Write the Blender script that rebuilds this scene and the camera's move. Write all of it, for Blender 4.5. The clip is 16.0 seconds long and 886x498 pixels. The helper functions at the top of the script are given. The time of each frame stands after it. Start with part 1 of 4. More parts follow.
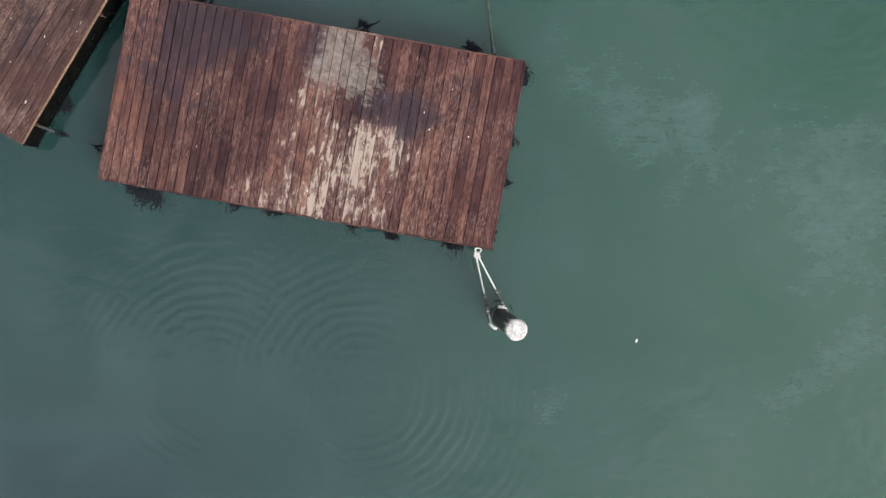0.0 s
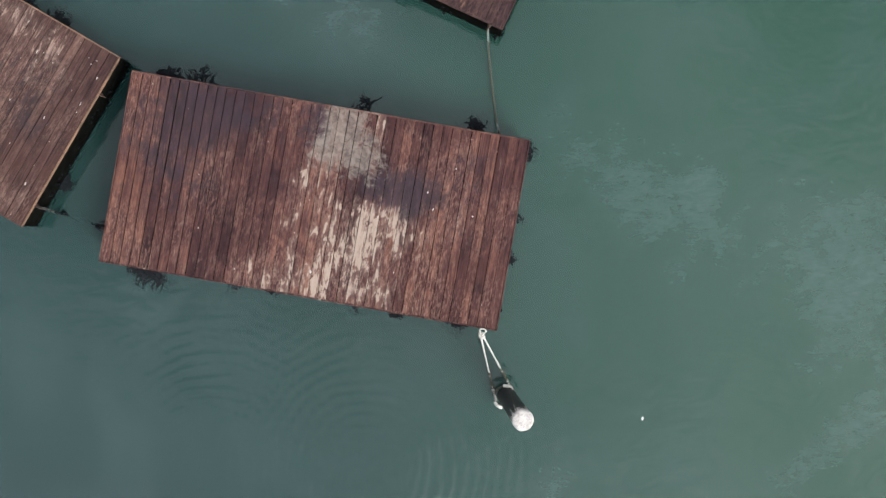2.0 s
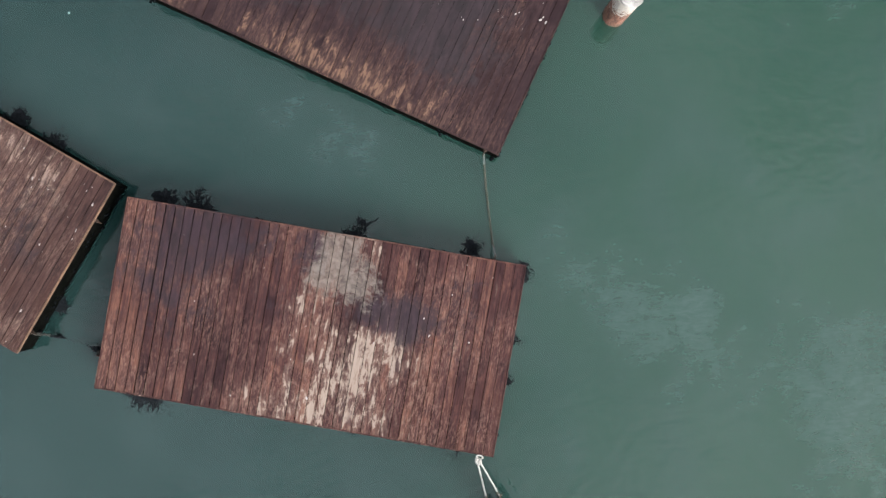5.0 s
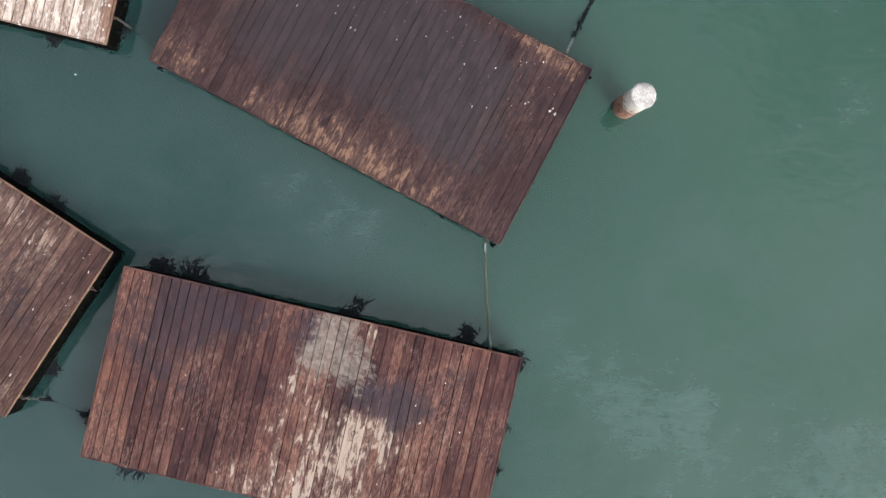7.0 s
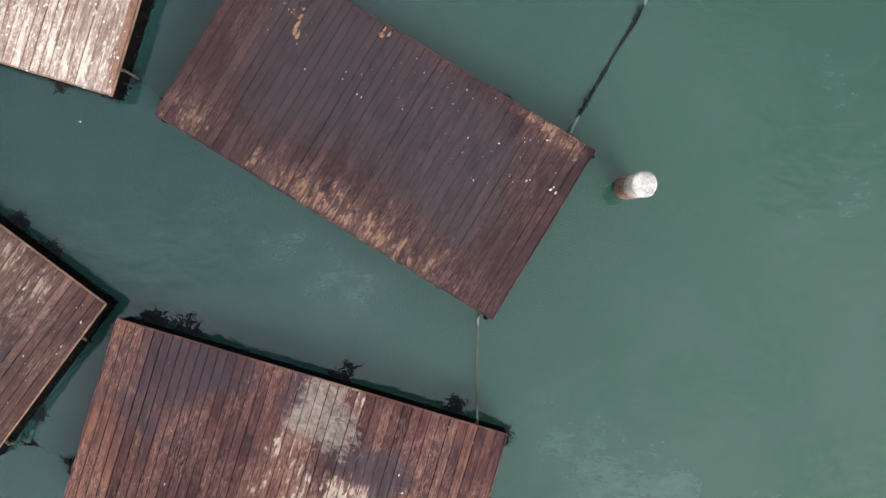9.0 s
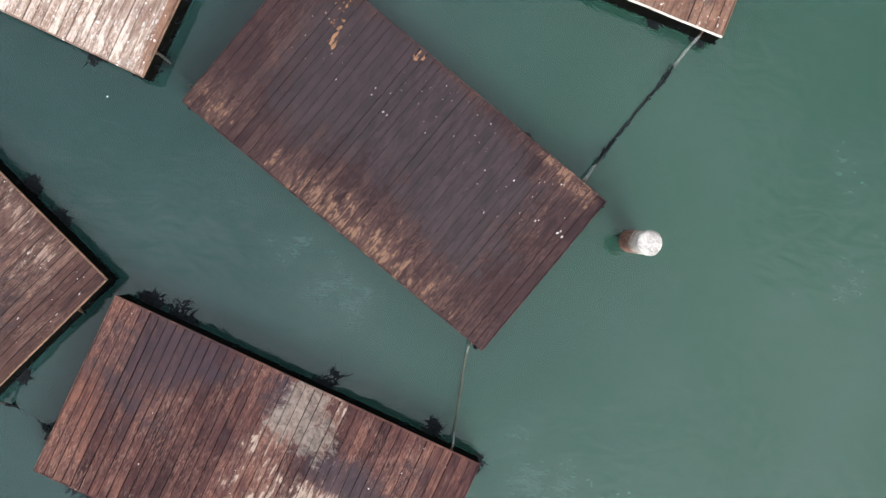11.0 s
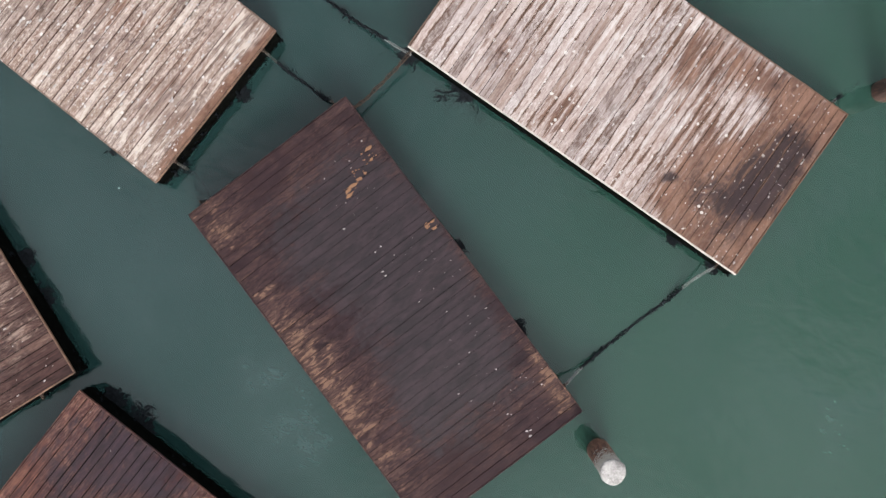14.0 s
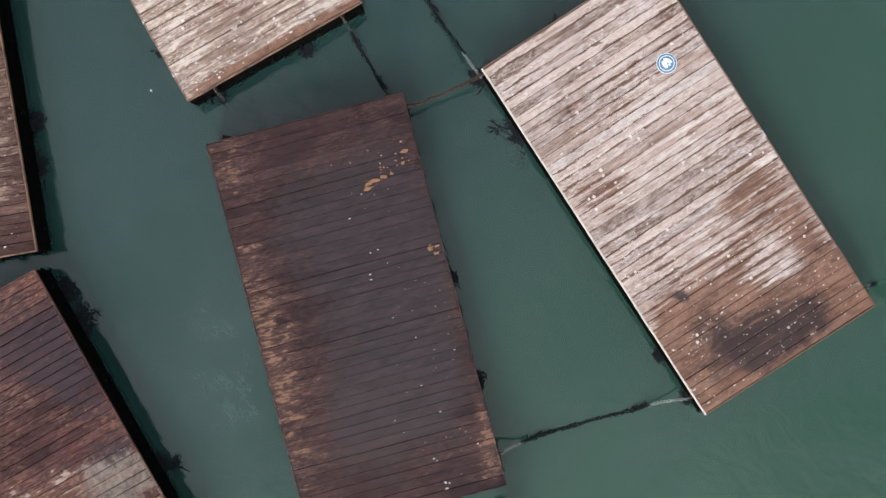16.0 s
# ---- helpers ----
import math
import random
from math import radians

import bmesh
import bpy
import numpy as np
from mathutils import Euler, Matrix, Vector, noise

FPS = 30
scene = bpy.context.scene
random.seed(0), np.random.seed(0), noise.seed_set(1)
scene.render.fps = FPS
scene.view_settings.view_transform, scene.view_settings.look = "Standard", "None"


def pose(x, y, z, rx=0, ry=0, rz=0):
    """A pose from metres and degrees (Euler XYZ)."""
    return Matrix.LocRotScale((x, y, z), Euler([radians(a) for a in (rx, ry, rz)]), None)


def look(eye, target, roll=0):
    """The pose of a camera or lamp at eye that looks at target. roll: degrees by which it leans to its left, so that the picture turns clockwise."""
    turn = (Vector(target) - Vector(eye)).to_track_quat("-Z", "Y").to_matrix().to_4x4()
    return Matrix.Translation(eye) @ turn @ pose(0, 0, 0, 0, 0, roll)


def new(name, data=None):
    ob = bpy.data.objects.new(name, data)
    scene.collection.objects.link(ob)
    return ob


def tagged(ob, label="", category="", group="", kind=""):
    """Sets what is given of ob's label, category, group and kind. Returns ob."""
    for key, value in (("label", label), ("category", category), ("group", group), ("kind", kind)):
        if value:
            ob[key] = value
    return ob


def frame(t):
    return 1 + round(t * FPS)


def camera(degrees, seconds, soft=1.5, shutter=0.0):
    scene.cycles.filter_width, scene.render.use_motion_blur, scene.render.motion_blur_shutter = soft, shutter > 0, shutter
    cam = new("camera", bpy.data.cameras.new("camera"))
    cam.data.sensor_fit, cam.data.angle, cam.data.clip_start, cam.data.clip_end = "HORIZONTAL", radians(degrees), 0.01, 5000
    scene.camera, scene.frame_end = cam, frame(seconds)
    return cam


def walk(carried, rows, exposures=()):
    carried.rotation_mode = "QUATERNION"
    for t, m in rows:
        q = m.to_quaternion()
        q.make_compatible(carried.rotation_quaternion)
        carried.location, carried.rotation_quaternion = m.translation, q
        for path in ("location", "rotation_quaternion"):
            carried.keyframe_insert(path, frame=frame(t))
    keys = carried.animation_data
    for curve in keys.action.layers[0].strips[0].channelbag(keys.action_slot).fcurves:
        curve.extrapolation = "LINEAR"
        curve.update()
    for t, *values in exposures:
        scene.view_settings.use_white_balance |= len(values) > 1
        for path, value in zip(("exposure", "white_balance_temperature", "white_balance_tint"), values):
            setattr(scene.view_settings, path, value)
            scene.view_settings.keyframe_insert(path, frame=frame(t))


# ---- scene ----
cam = camera(50.0, 16.0, soft=1.45)
PATH = [
    (0.00, pose(-0.094, -4.349, 15.080, 0.07, 0.15, -2.27)),
    (0.50, pose(-0.129, -4.059, 15.044, -0.03, 0.09, -1.83)),
    (1.00, pose(-0.148, -3.745, 15.014, -0.04, 0.04, -1.99)),
    (1.50, pose(-0.154, -3.429, 14.989, -0.05, 0.01, -2.24)),
    (2.00, pose(-0.147, -3.097, 14.965, 0.02, -0.01, -2.58)),
    (2.50, pose(-0.131, -2.780, 14.955, 0.08, -0.02, -2.94)),
    (3.00, pose(-0.106, -2.481, 14.955, 0.13, -0.04, -3.48)),
    (3.50, pose(-0.075, -2.199, 14.960, 0.18, -0.08, -3.85)),
    (4.00, pose(-0.055, -1.910, 14.965, 0.23, -0.06, -3.86)),
    (4.20, pose(-0.041, -1.798, 14.967, 0.23, -0.08, -3.86)),
    (4.55, pose(-0.026, -1.577, 14.964, 0.27, -0.06, -3.60)),
    (4.90, pose(-0.013, -1.327, 14.949, 0.32, -0.04, -2.93)),
    (5.25, pose(-0.001, -1.062, 14.927, 0.37, -0.01, -2.04)),
    (5.60, pose(0.012, -0.796, 14.901, 0.40, 0.02, -1.13)),
    (5.95, pose(0.026, -0.543, 14.875, 0.41, 0.05, -0.36)),
    (6.30, pose(0.044, -0.318, 14.854, 0.37, 0.07, 0.06)),
    (6.50, pose(0.053, -0.221, 14.855, 0.26, 0.09, 0.34)),
    (7.00, pose(0.082, 0.090, 14.821, 0.24, 0.10, 0.48)),
    (7.50, pose(0.112, 0.388, 14.755, 0.17, 0.14, 1.24)),
    (8.00, pose(0.127, 0.697, 14.721, 0.21, 0.18, 1.93)),
    (8.50, pose(0.137, 0.979, 14.761, 0.27, 0.17, 2.91)),
    (8.70, pose(0.136, 1.070, 14.801, 0.24, 0.18, 3.26)),
    (9.05, pose(0.126, 1.196, 14.848, 0.27, 0.11, 4.17)),
    (9.40, pose(0.089, 1.229, 14.907, 0.32, -0.06, 5.46)),
    (9.75, pose(0.033, 1.219, 14.969, 0.36, -0.29, 7.00)),
    (10.10, pose(-0.034, 1.215, 15.028, 0.38, -0.51, 8.65)),
    (10.45, pose(-0.104, 1.267, 15.074, 0.36, -0.69, 10.26)),
    (10.80, pose(-0.171, 1.424, 15.099, 0.28, -0.77, 11.71)),
    (11.00, pose(-0.205, 1.539, 15.086, 0.18, -0.80, 12.46)),
    (11.50, pose(-0.294, 1.872, 15.118, 0.04, -0.80, 14.35)),
    (12.00, pose(-0.369, 2.279, 15.197, -0.00, -0.66, 16.22)),
    (12.50, pose(-0.408, 2.753, 15.149, 0.01, -0.44, 18.27)),
    (13.00, pose(-0.451, 3.265, 15.095, 0.14, -0.17, 20.20)),
    (13.50, pose(-0.500, 3.745, 15.022, 0.27, 0.09, 22.58)),
    (14.00, pose(-0.561, 4.143, 14.929, 0.42, 0.37, 25.61)),
    (14.50, pose(-0.588, 4.386, 14.810, 0.34, 0.59, 29.80)),
    (15.00, pose(-0.641, 4.511, 14.685, 0.26, 0.74, 35.33)),
    (15.50, pose(-0.743, 4.567, 14.539, 0.19, 0.53, 41.50)),
    (16.00, pose(-0.874, 4.569, 14.498, 0.08, 0.22, 47.78)),
]
walk(cam, PATH, [(0.0, 0.35), (4.0, 0.35), (6.5, 0.45), (8.5, 0.51), (11.0, 0.55), (12.5, 0.53), (13.2, 0.36), (14.5, 0.10), (16.0, 0.06)])

# ---- overcast daylight ----
SUN_ELEV, SUN_ROT = 34.0, 143.0
world = bpy.data.worlds.new("overcast_sky")
scene.world = world
world.use_nodes = True
wn = world.node_tree
sky = wn.nodes.new("ShaderNodeTexSky")
sky.sky_type, sky.sun_disc = "NISHITA", False
sky.sun_elevation, sky.sun_rotation = radians(SUN_ELEV), radians(SUN_ROT)
sky.dust_density, sky.air_density, sky.ozone_density = 4.0, 1.0, 1.0
soft_sky = wn.nodes.new("ShaderNodeHueSaturation")
soft_sky.inputs["Saturation"].default_value = 0.2
wn.links.new(sky.outputs["Color"], soft_sky.inputs["Color"])
back = wn.nodes["Background"]
back.inputs["Strength"].default_value = 0.15
# an overcast sky is brightest overhead
way_up = wn.nodes.new("ShaderNodeSeparateXYZ")
wn.links.new(wn.nodes.new("ShaderNodeTexCoord").outputs["Generated"], way_up.inputs[0])
climb = wn.nodes.new("ShaderNodeMapRange")
for socket, value in zip(climb.inputs[1:5], (0.0, 1.0, 1.0, 3.0)):
    socket.default_value = value
wn.links.new(way_up.outputs["Z"], climb.inputs[0])
lift = wn.nodes.new("ShaderNodeVectorMath")
lift.operation = "SCALE"
wn.links.new(soft_sky.outputs["Color"], lift.inputs[0])
wn.links.new(climb.outputs[0], lift.inputs["Scale"])
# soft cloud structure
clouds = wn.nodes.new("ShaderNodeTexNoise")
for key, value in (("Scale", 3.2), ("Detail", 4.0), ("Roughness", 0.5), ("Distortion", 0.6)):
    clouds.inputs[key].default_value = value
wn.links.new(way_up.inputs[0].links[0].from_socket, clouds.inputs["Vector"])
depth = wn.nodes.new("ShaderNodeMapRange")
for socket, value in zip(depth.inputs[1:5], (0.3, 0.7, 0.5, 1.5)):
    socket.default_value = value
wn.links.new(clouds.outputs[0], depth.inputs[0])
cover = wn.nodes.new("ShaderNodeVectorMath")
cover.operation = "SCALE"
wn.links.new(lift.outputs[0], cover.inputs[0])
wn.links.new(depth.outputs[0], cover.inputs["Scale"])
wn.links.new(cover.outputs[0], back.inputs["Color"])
sun_data = bpy.data.lights.new("sun", "SUN")
sun_data.energy, sun_data.angle, sun_data.color = 1.65, radians(22), (1.0, 0.96, 0.9)
sun = new("sun", sun_data)
sun_way = Vector((math.sin(radians(SUN_ROT)) * math.cos(radians(SUN_ELEV)), math.cos(radians(SUN_ROT)) * math.cos(radians(SUN_ELEV)), math.sin(radians(SUN_ELEV))))
sun.matrix_basis = look(sun_way * 60, (0, 0, 0))

# ---- the plan: rafts as (x, y, yaw, length, width), deck height, waterline ----
DECK, WATER = 0.45, -0.12
RAFTS = {
    "a": (-2.075, -2.264, -12.52, 6.19, 2.97),
    "b": (-8.319, 0.445, -32.70, 6.10, 3.01),
    "c": (-1.068, 2.938, -27.35, 6.03, 3.02),
    "d": (-7.743, 5.328, -12.67, 6.12, 2.98),
    "e": (0.735, 7.737, -9.39, 6.11, 3.00),
}


def on_raft(key, x, y, z=DECK):
    """A place on a raft, in the world."""
    cx, cy, yaw = RAFTS[key][:3]
    c, s = math.cos(radians(yaw)), math.sin(radians(yaw))
    return Vector((cx + c * x - s * y, cy + s * x + c * y, z))


# ---- materials ----
class Nodes:
    """Short hand for building one node material."""

    def __init__(self, name):
        self.mat = bpy.data.materials.new(name)
        self.mat.use_nodes = True
        self.tree = self.mat.node_tree
        self.bsdf = self.tree.nodes["Principled BSDF"]
        self.out = self.tree.nodes["Material Output"]

    def node(self, kind, **settings):
        n = self.tree.nodes.new("ShaderNode" + kind)
        if "operation" in settings:
            n.operation = settings["operation"]
        if "use_clamp" in settings:
            n.use_clamp = settings["use_clamp"]
        if "data_type" in settings:
            n.data_type = settings["data_type"]
        if "interpolation_type" in settings:
            n.interpolation_type = settings["interpolation_type"]
        if "vector_type" in settings:
            n.vector_type = settings["vector_type"]
        if "wave_type" in settings:
            n.wave_type, n.rings_direction = settings["wave_type"], settings["rings_direction"]
        return n

    def put(self, socket, value):
        if isinstance(value, bpy.types.NodeSocket):
            self.tree.links.new(value, socket)
        elif isinstance(value, tuple) and len(value) == 3 and socket.type == "RGBA":
            socket.default_value = (*value, 1)
        else:
            socket.default_value = value

    def math(self, op, a, b=0.0, c=0.0, clamp=False):
        n = self.node("Math", operation=op, use_clamp=clamp)
        for s, v in zip(n.inputs, (a, b, c)):
            self.put(s, v)
        return n.outputs[0]

    def vec(self, op, a, b=(0, 0, 0)):
        n = self.node("VectorMath", operation=op)
        self.put(n.inputs[0], a)
        self.put(n.inputs[1], b)
        return n.outputs["Value" if op in ("LENGTH", "DISTANCE") else "Vector"]

    def mix(self, f, a, b):
        n = self.node("Mix", data_type="RGBA")
        self.put(n.inputs[0], f)
        self.put(n.inputs[6], a)
        self.put(n.inputs[7], b)
        return n.outputs[2]

    def noise(self, vector, scale, detail=4.0, rough=0.55, twist=0.0):
        n = self.node("TexNoise")
        for key, v in (("Vector", vector), ("Scale", scale), ("Detail", detail), ("Roughness", rough), ("Distortion", twist)):
            self.put(n.inputs[key], v)
        return n.outputs[0]

    def span(self, v, lo, hi, a=0.0, b=1.0, smooth=True):
        n = self.node("MapRange", interpolation_type="SMOOTHSTEP" if smooth else "LINEAR")
        for s, x in zip(n.inputs, (v, lo, hi, a, b)):
            self.put(s, x)
        return n.outputs[0]

    def bump(self, height, strength, distance):
        n = self.node("Bump")
        self.put(n.inputs["Height"], height)
        n.inputs["Strength"].default_value, n.inputs["Distance"].default_value = strength, distance
        self.tree.links.new(n.outputs[0], self.bsdf.inputs["Normal"])
        return n.outputs[0]

    def local(self, place=(0, 0, 0), yaw=0.0):
        """World position, turned into the frame of a thing at that place and yaw."""
        geo = self.node("NewGeometry")
        m = self.node("Mapping", vector_type="TEXTURE")
        self.put(m.inputs[0], geo.outputs["Position"])
        m.inputs[1].default_value = place
        m.inputs[2].default_value = (0, 0, radians(yaw))
        return m.outputs[0]

    def set(self, **values):
        for key, v in values.items():
            self.put(self.bsdf.inputs[key.replace("_", " ")], v)
        return self.mat


def plain(name, colour, rough=0.6, metal=0.0, vary=0.25, scale=12.0, dent=0.004, shine=0.4):
    n = Nodes(name)
    p = n.local()
    big, fine = n.noise(p, scale), n.noise(p, scale * 7, 5)
    k = n.math("ADD", n.math("MULTIPLY", big, 0.6), n.math("MULTIPLY", fine, 0.4))
    n.put(n.bsdf.inputs["Base Color"], n.mix(n.span(k, 0.3, 0.7), tuple(c * (1 - vary) for c in colour), tuple(c * (1 + vary) for c in colour)))
    n.bump(fine, 0.5, dent)
    n.put(n.bsdf.inputs["Roughness"], n.span(big, 0.2, 0.8, rough - 0.1, min(rough + 0.1, 1)))
    return n.set(Metallic=metal, Specular_IOR_Level=shine)


def deck_wood(name, key, dark, mid, pale, worn, wet, worn_at, worn_amount, fleck, patches, droppings=0.0, stretch=1.5, rusty_at=0.54, seam=0.0, specks_at=(30, 0.34), grainy=0.35, boards=0.09, warm=0.0, wide=5.5, gloss=0.08):
    """Weathered deck boards of one raft. patches: (kind, x, y, half length, half width, strength) on the raft's own axes."""
    n = Nodes(name)
    cx, cy, yaw = RAFTS[key][:3]
    p = n.local((cx, cy, 0), yaw)
    info = n.node("ObjectInfo").outputs["Random"]
    seed = n.node("CombineXYZ")
    n.put(seed.inputs[0], n.math("MULTIPLY", info, 37.0))
    n.put(seed.inputs[1], n.math("MULTIPLY", info, 91.0))
    n.put(seed.inputs[2], n.math("MULTIPLY", info, 13.0))
    own = n.vec("ADD", p, seed.outputs[0])
    other = n.math("FRACT", n.math("MULTIPLY", info, 17.31))
    across = n.node("SeparateXYZ")
    n.put(across.inputs[0], n.node("TexCoord").outputs["Object"])
    grain = n.noise(n.vec("MULTIPLY", own, (30, 1.3, 4)), 1.6, 7, 0.65, 0.6)
    fine = n.noise(n.vec("MULTIPLY", own, (120, 5, 10)), 1.5, 4, 0.6)
    blotch = n.noise(n.vec("MULTIPLY", p, (1.0, 0.45, 1)), 4.5, 8, 0.72, 0.8)
    large = n.noise(p, 0.9, 5, 0.6, 0.5)
    tone = n.math("ADD", n.math("MULTIPLY", grain, grainy), n.math("MULTIPLY", blotch, 0.35))
    tone = n.math("ADD", tone, n.math("ADD", n.math("MULTIPLY", large, 0.2), (0.35 - grainy) * 0.5))
    tone = n.math("ADD", tone, n.math("MULTIPLY", n.math("SUBTRACT", info, 0.5), boards))
    ramp = n.node("ValToRGB")
    ramp.color_ramp.elements[0].position, ramp.color_ramp.elements[0].color = 0.36, (*dark, 1)
    ramp.color_ramp.elements[1].position, ramp.color_ramp.elements[1].color = 0.565, (*pale, 1)
    e = ramp.color_ramp.elements.new(0.46)
    e.color = (*mid, 1)
    n.put(ramp.inputs[0], tone)
    colour = ramp.outputs[0]
    # some boards are warmer than their neighbours
    if warm:
        colour = n.mix(n.math("MULTIPLY", n.span(n.math("ADD", other, n.math("MULTIPLY", n.math("SUBTRACT", blotch, 0.5), 0.9)), 0.45, 0.85), warm), colour, tuple(c * f for c, f in zip(mid, (1.12, 0.92, 0.78))))
        # cathedral figure on a few of them
        figure = n.math("ADD", n.math("MULTIPLY", n.math("ABSOLUTE", across.outputs[0]), 16.0), n.math("ADD", n.math("MULTIPLY", across.outputs[1], 1.5), n.math("MULTIPLY", n.noise(n.vec("MULTIPLY", own, (5, 1.2, 1)), 2.0, 3), 1.6)))
        lines = n.math("SINE", n.math("MULTIPLY", figure, 30.0))
        shown = n.math("MULTIPLY", n.span(n.math("FRACT", n.math("MULTIPLY", info, 7.77)), 0.72, 0.75), n.span(n.noise(own, 1.3, 2), 0.45, 0.6))
        colour = n.mix(n.math("MULTIPLY", n.math("MULTIPLY", n.span(lines, -0.2, 0.9), shown), 0.5), colour, tuple(0.45 * c for c in mid))
    rust = n.noise(n.vec("MULTIPLY", own, (6.5, 0.35, 1)), 1.7, 7, 0.66, 0.4)
    colour = n.mix(n.math("MULTIPLY", n.span(n.math("ADD", rust, n.math("MULTIPLY", n.math("SUBTRACT", large, 0.5), 0.6)), rusty_at, rusty_at + 0.12), 0.75), colour, tuple(0.55 * a + 0.45 * b * f for a, b, f in zip(dark, mid, (1.15, 0.95, 0.8))))
    fields = {"worn": None, "wet": None, "mud": None, "rust": None}
    for kind, x, y, rx, ry, amp in patches:
        d = n.vec("LENGTH", n.vec("MULTIPLY", n.vec("SUBTRACT", p, (x, y, DECK)), (1 / rx, 1 / ry, 0)))
        v = n.span(d, 0.0, 1.5, amp, 0.0)
        fields[kind] = v if fields[kind] is None else n.math("ADD", fields[kind], v)
    zero, unbrowned = 0.0, 1.0
    # browned boards
    if fields["rust"] is not None:
        tan = n.noise(n.vec("MULTIPLY", own, (7, 0.5, 1)), 1.8, 8, 0.7, 0.4)
        tan_mask = n.span(n.math("ADD", tan, n.math("MULTIPLY", fields["rust"], 0.26)), 0.57, 0.72)
        colour = n.mix(n.math("MULTIPLY", tan_mask, 0.92), colour, n.mix(n.math("ADD", n.math("MULTIPLY", grain, 0.4), n.math("MULTIPLY", n.span(blotch, 0.35, 0.65), 0.6)), (0.048, 0.021, 0.015), (0.185, 0.098, 0.064)))
        unbrowned = n.math("SUBTRACT", 1.0, n.math("MULTIPLY", tan_mask, 0.85))
    # dark soaked areas
    soak = n.math("ADD", n.math("MULTIPLY", n.noise(n.vec("MULTIPLY", own, (3.5, 0.9, 1)), 2.6, 8, 0.74, 0.6), 0.45), n.math("MULTIPLY", n.noise(p, 3.4, 8, 0.72, 0.8), 0.55))
    wet_mask = n.span(n.math("ADD", soak, n.math("MULTIPLY", fields["wet"] or zero, 0.28)), 0.58, 0.78)
    colour = n.mix(n.math("MULTIPLY", wet_mask, 0.88), colour, n.mix(n.span(n.math("ADD", n.math("MULTIPLY", n.noise(n.vec("MULTIPLY", own, (2.5, 0.7, 1)), 3.0, 7, 0.7, 0.5), 0.7), n.math("MULTIPLY", fine, 0.3)), 0.36, 0.66), tuple(c * 0.55 for c in wet), tuple(c * f for c, f in zip(wet, (1.8, 1.55, 1.45)))))
    dry = n.math("MULTIPLY", n.math("SUBTRACT", 1.0, n.math("MULTIPLY", wet_mask, 0.92)), unbrowned)
    # flecks of paler wood
    specks = n.noise(n.vec("MULTIPLY", own, (1, specks_at[1], 1)), specks_at[0], 6, 0.76, 0.6)
    area = n.noise(n.vec("MULTIPLY", p, (1, 0.6, 1)), 1.6, 3, 0.5)
    fl = n.math("MULTIPLY", n.span(specks, 0.49, 0.58), n.span(n.math("ADD", area, n.math("MULTIPLY", n.math("SUBTRACT", info, 0.5), 0.12)), 0.33, 0.62))
    colour = n.mix(n.math("MULTIPLY", n.math("MULTIPLY", fl, fleck), dry), colour, n.mix(grain, tuple(1.25 * c for c in pale), tuple(0.6 * a + 0.6 * b for a, b in zip(worn, pale))))
    # worn pale areas that flake along the boards
    streak = n.math("ADD", n.math("MULTIPLY", n.noise(n.vec("MULTIPLY", own, (wide, stretch, 1)), 2.0, 9, 0.68, 0.6), 0.8), n.math("MULTIPLY", n.noise(p, 7.0, 6, 0.65), 0.2))
    level = n.math("ADD", n.math("ADD", streak, n.math("MULTIPLY", n.math("SUBTRACT", other, 0.5), 0.08)), n.math("MULTIPLY", fields["worn"] or zero, 0.17))
    broken = n.span(n.noise(n.vec("MULTIPLY", own, (13, 2.6, 1)), 1.5, 7, 0.7), 0.34, 0.48, 0.2, 1.0)
    worn_mask = n.math("MULTIPLY", n.math("MULTIPLY", n.span(level, worn_at, worn_at + 0.05), broken), dry)
    film = n.math("MULTIPLY", n.span(level, worn_at - 0.09, worn_at), dry)
    colour = n.mix(n.math("MULTIPLY", film, worn_amount * 0.3), colour, tuple(0.45 * a + 0.5 * b for a, b in zip(pale, worn)))
    colour = n.mix(n.math("MULTIPLY", worn_mask, worn_amount), colour, n.mix(grain, tuple(c * 0.62 for c in worn), tuple(min(c * 1.25, 1) for c in worn)))
    # brown stain that has crept in from the joints
    if seam:
        creep = n.math("ADD", n.math("ABSOLUTE", across.outputs[0]), n.math("MULTIPLY", n.math("SUBTRACT", n.noise(n.vec("MULTIPLY", own, (3, 0.8, 1)), 2.4, 10, 0.74, 0.4), 0.5), 0.24))
        creep = n.math("ADD", creep, n.math("MULTIPLY", n.math("SUBTRACT", n.noise(n.vec("MULTIPLY", p, (1, 0.8, 1)), 1.5, 3), 0.5), 0.10))
        colour = n.mix(n.math("MULTIPLY", n.span(creep, 0.062, 0.078), seam), colour, n.mix(grain, (0.050, 0.026, 0.018), (0.15, 0.086, 0.059)))
        # dark flecks where the silvered skin has gone
        colour = n.mix(n.math("MULTIPLY", n.math("MULTIPLY", n.span(specks, 0.44, 0.38), n.span(blotch, 0.42, 0.6, 0.25, 1.0)), 0.5), colour, (0.085, 0.052, 0.040))
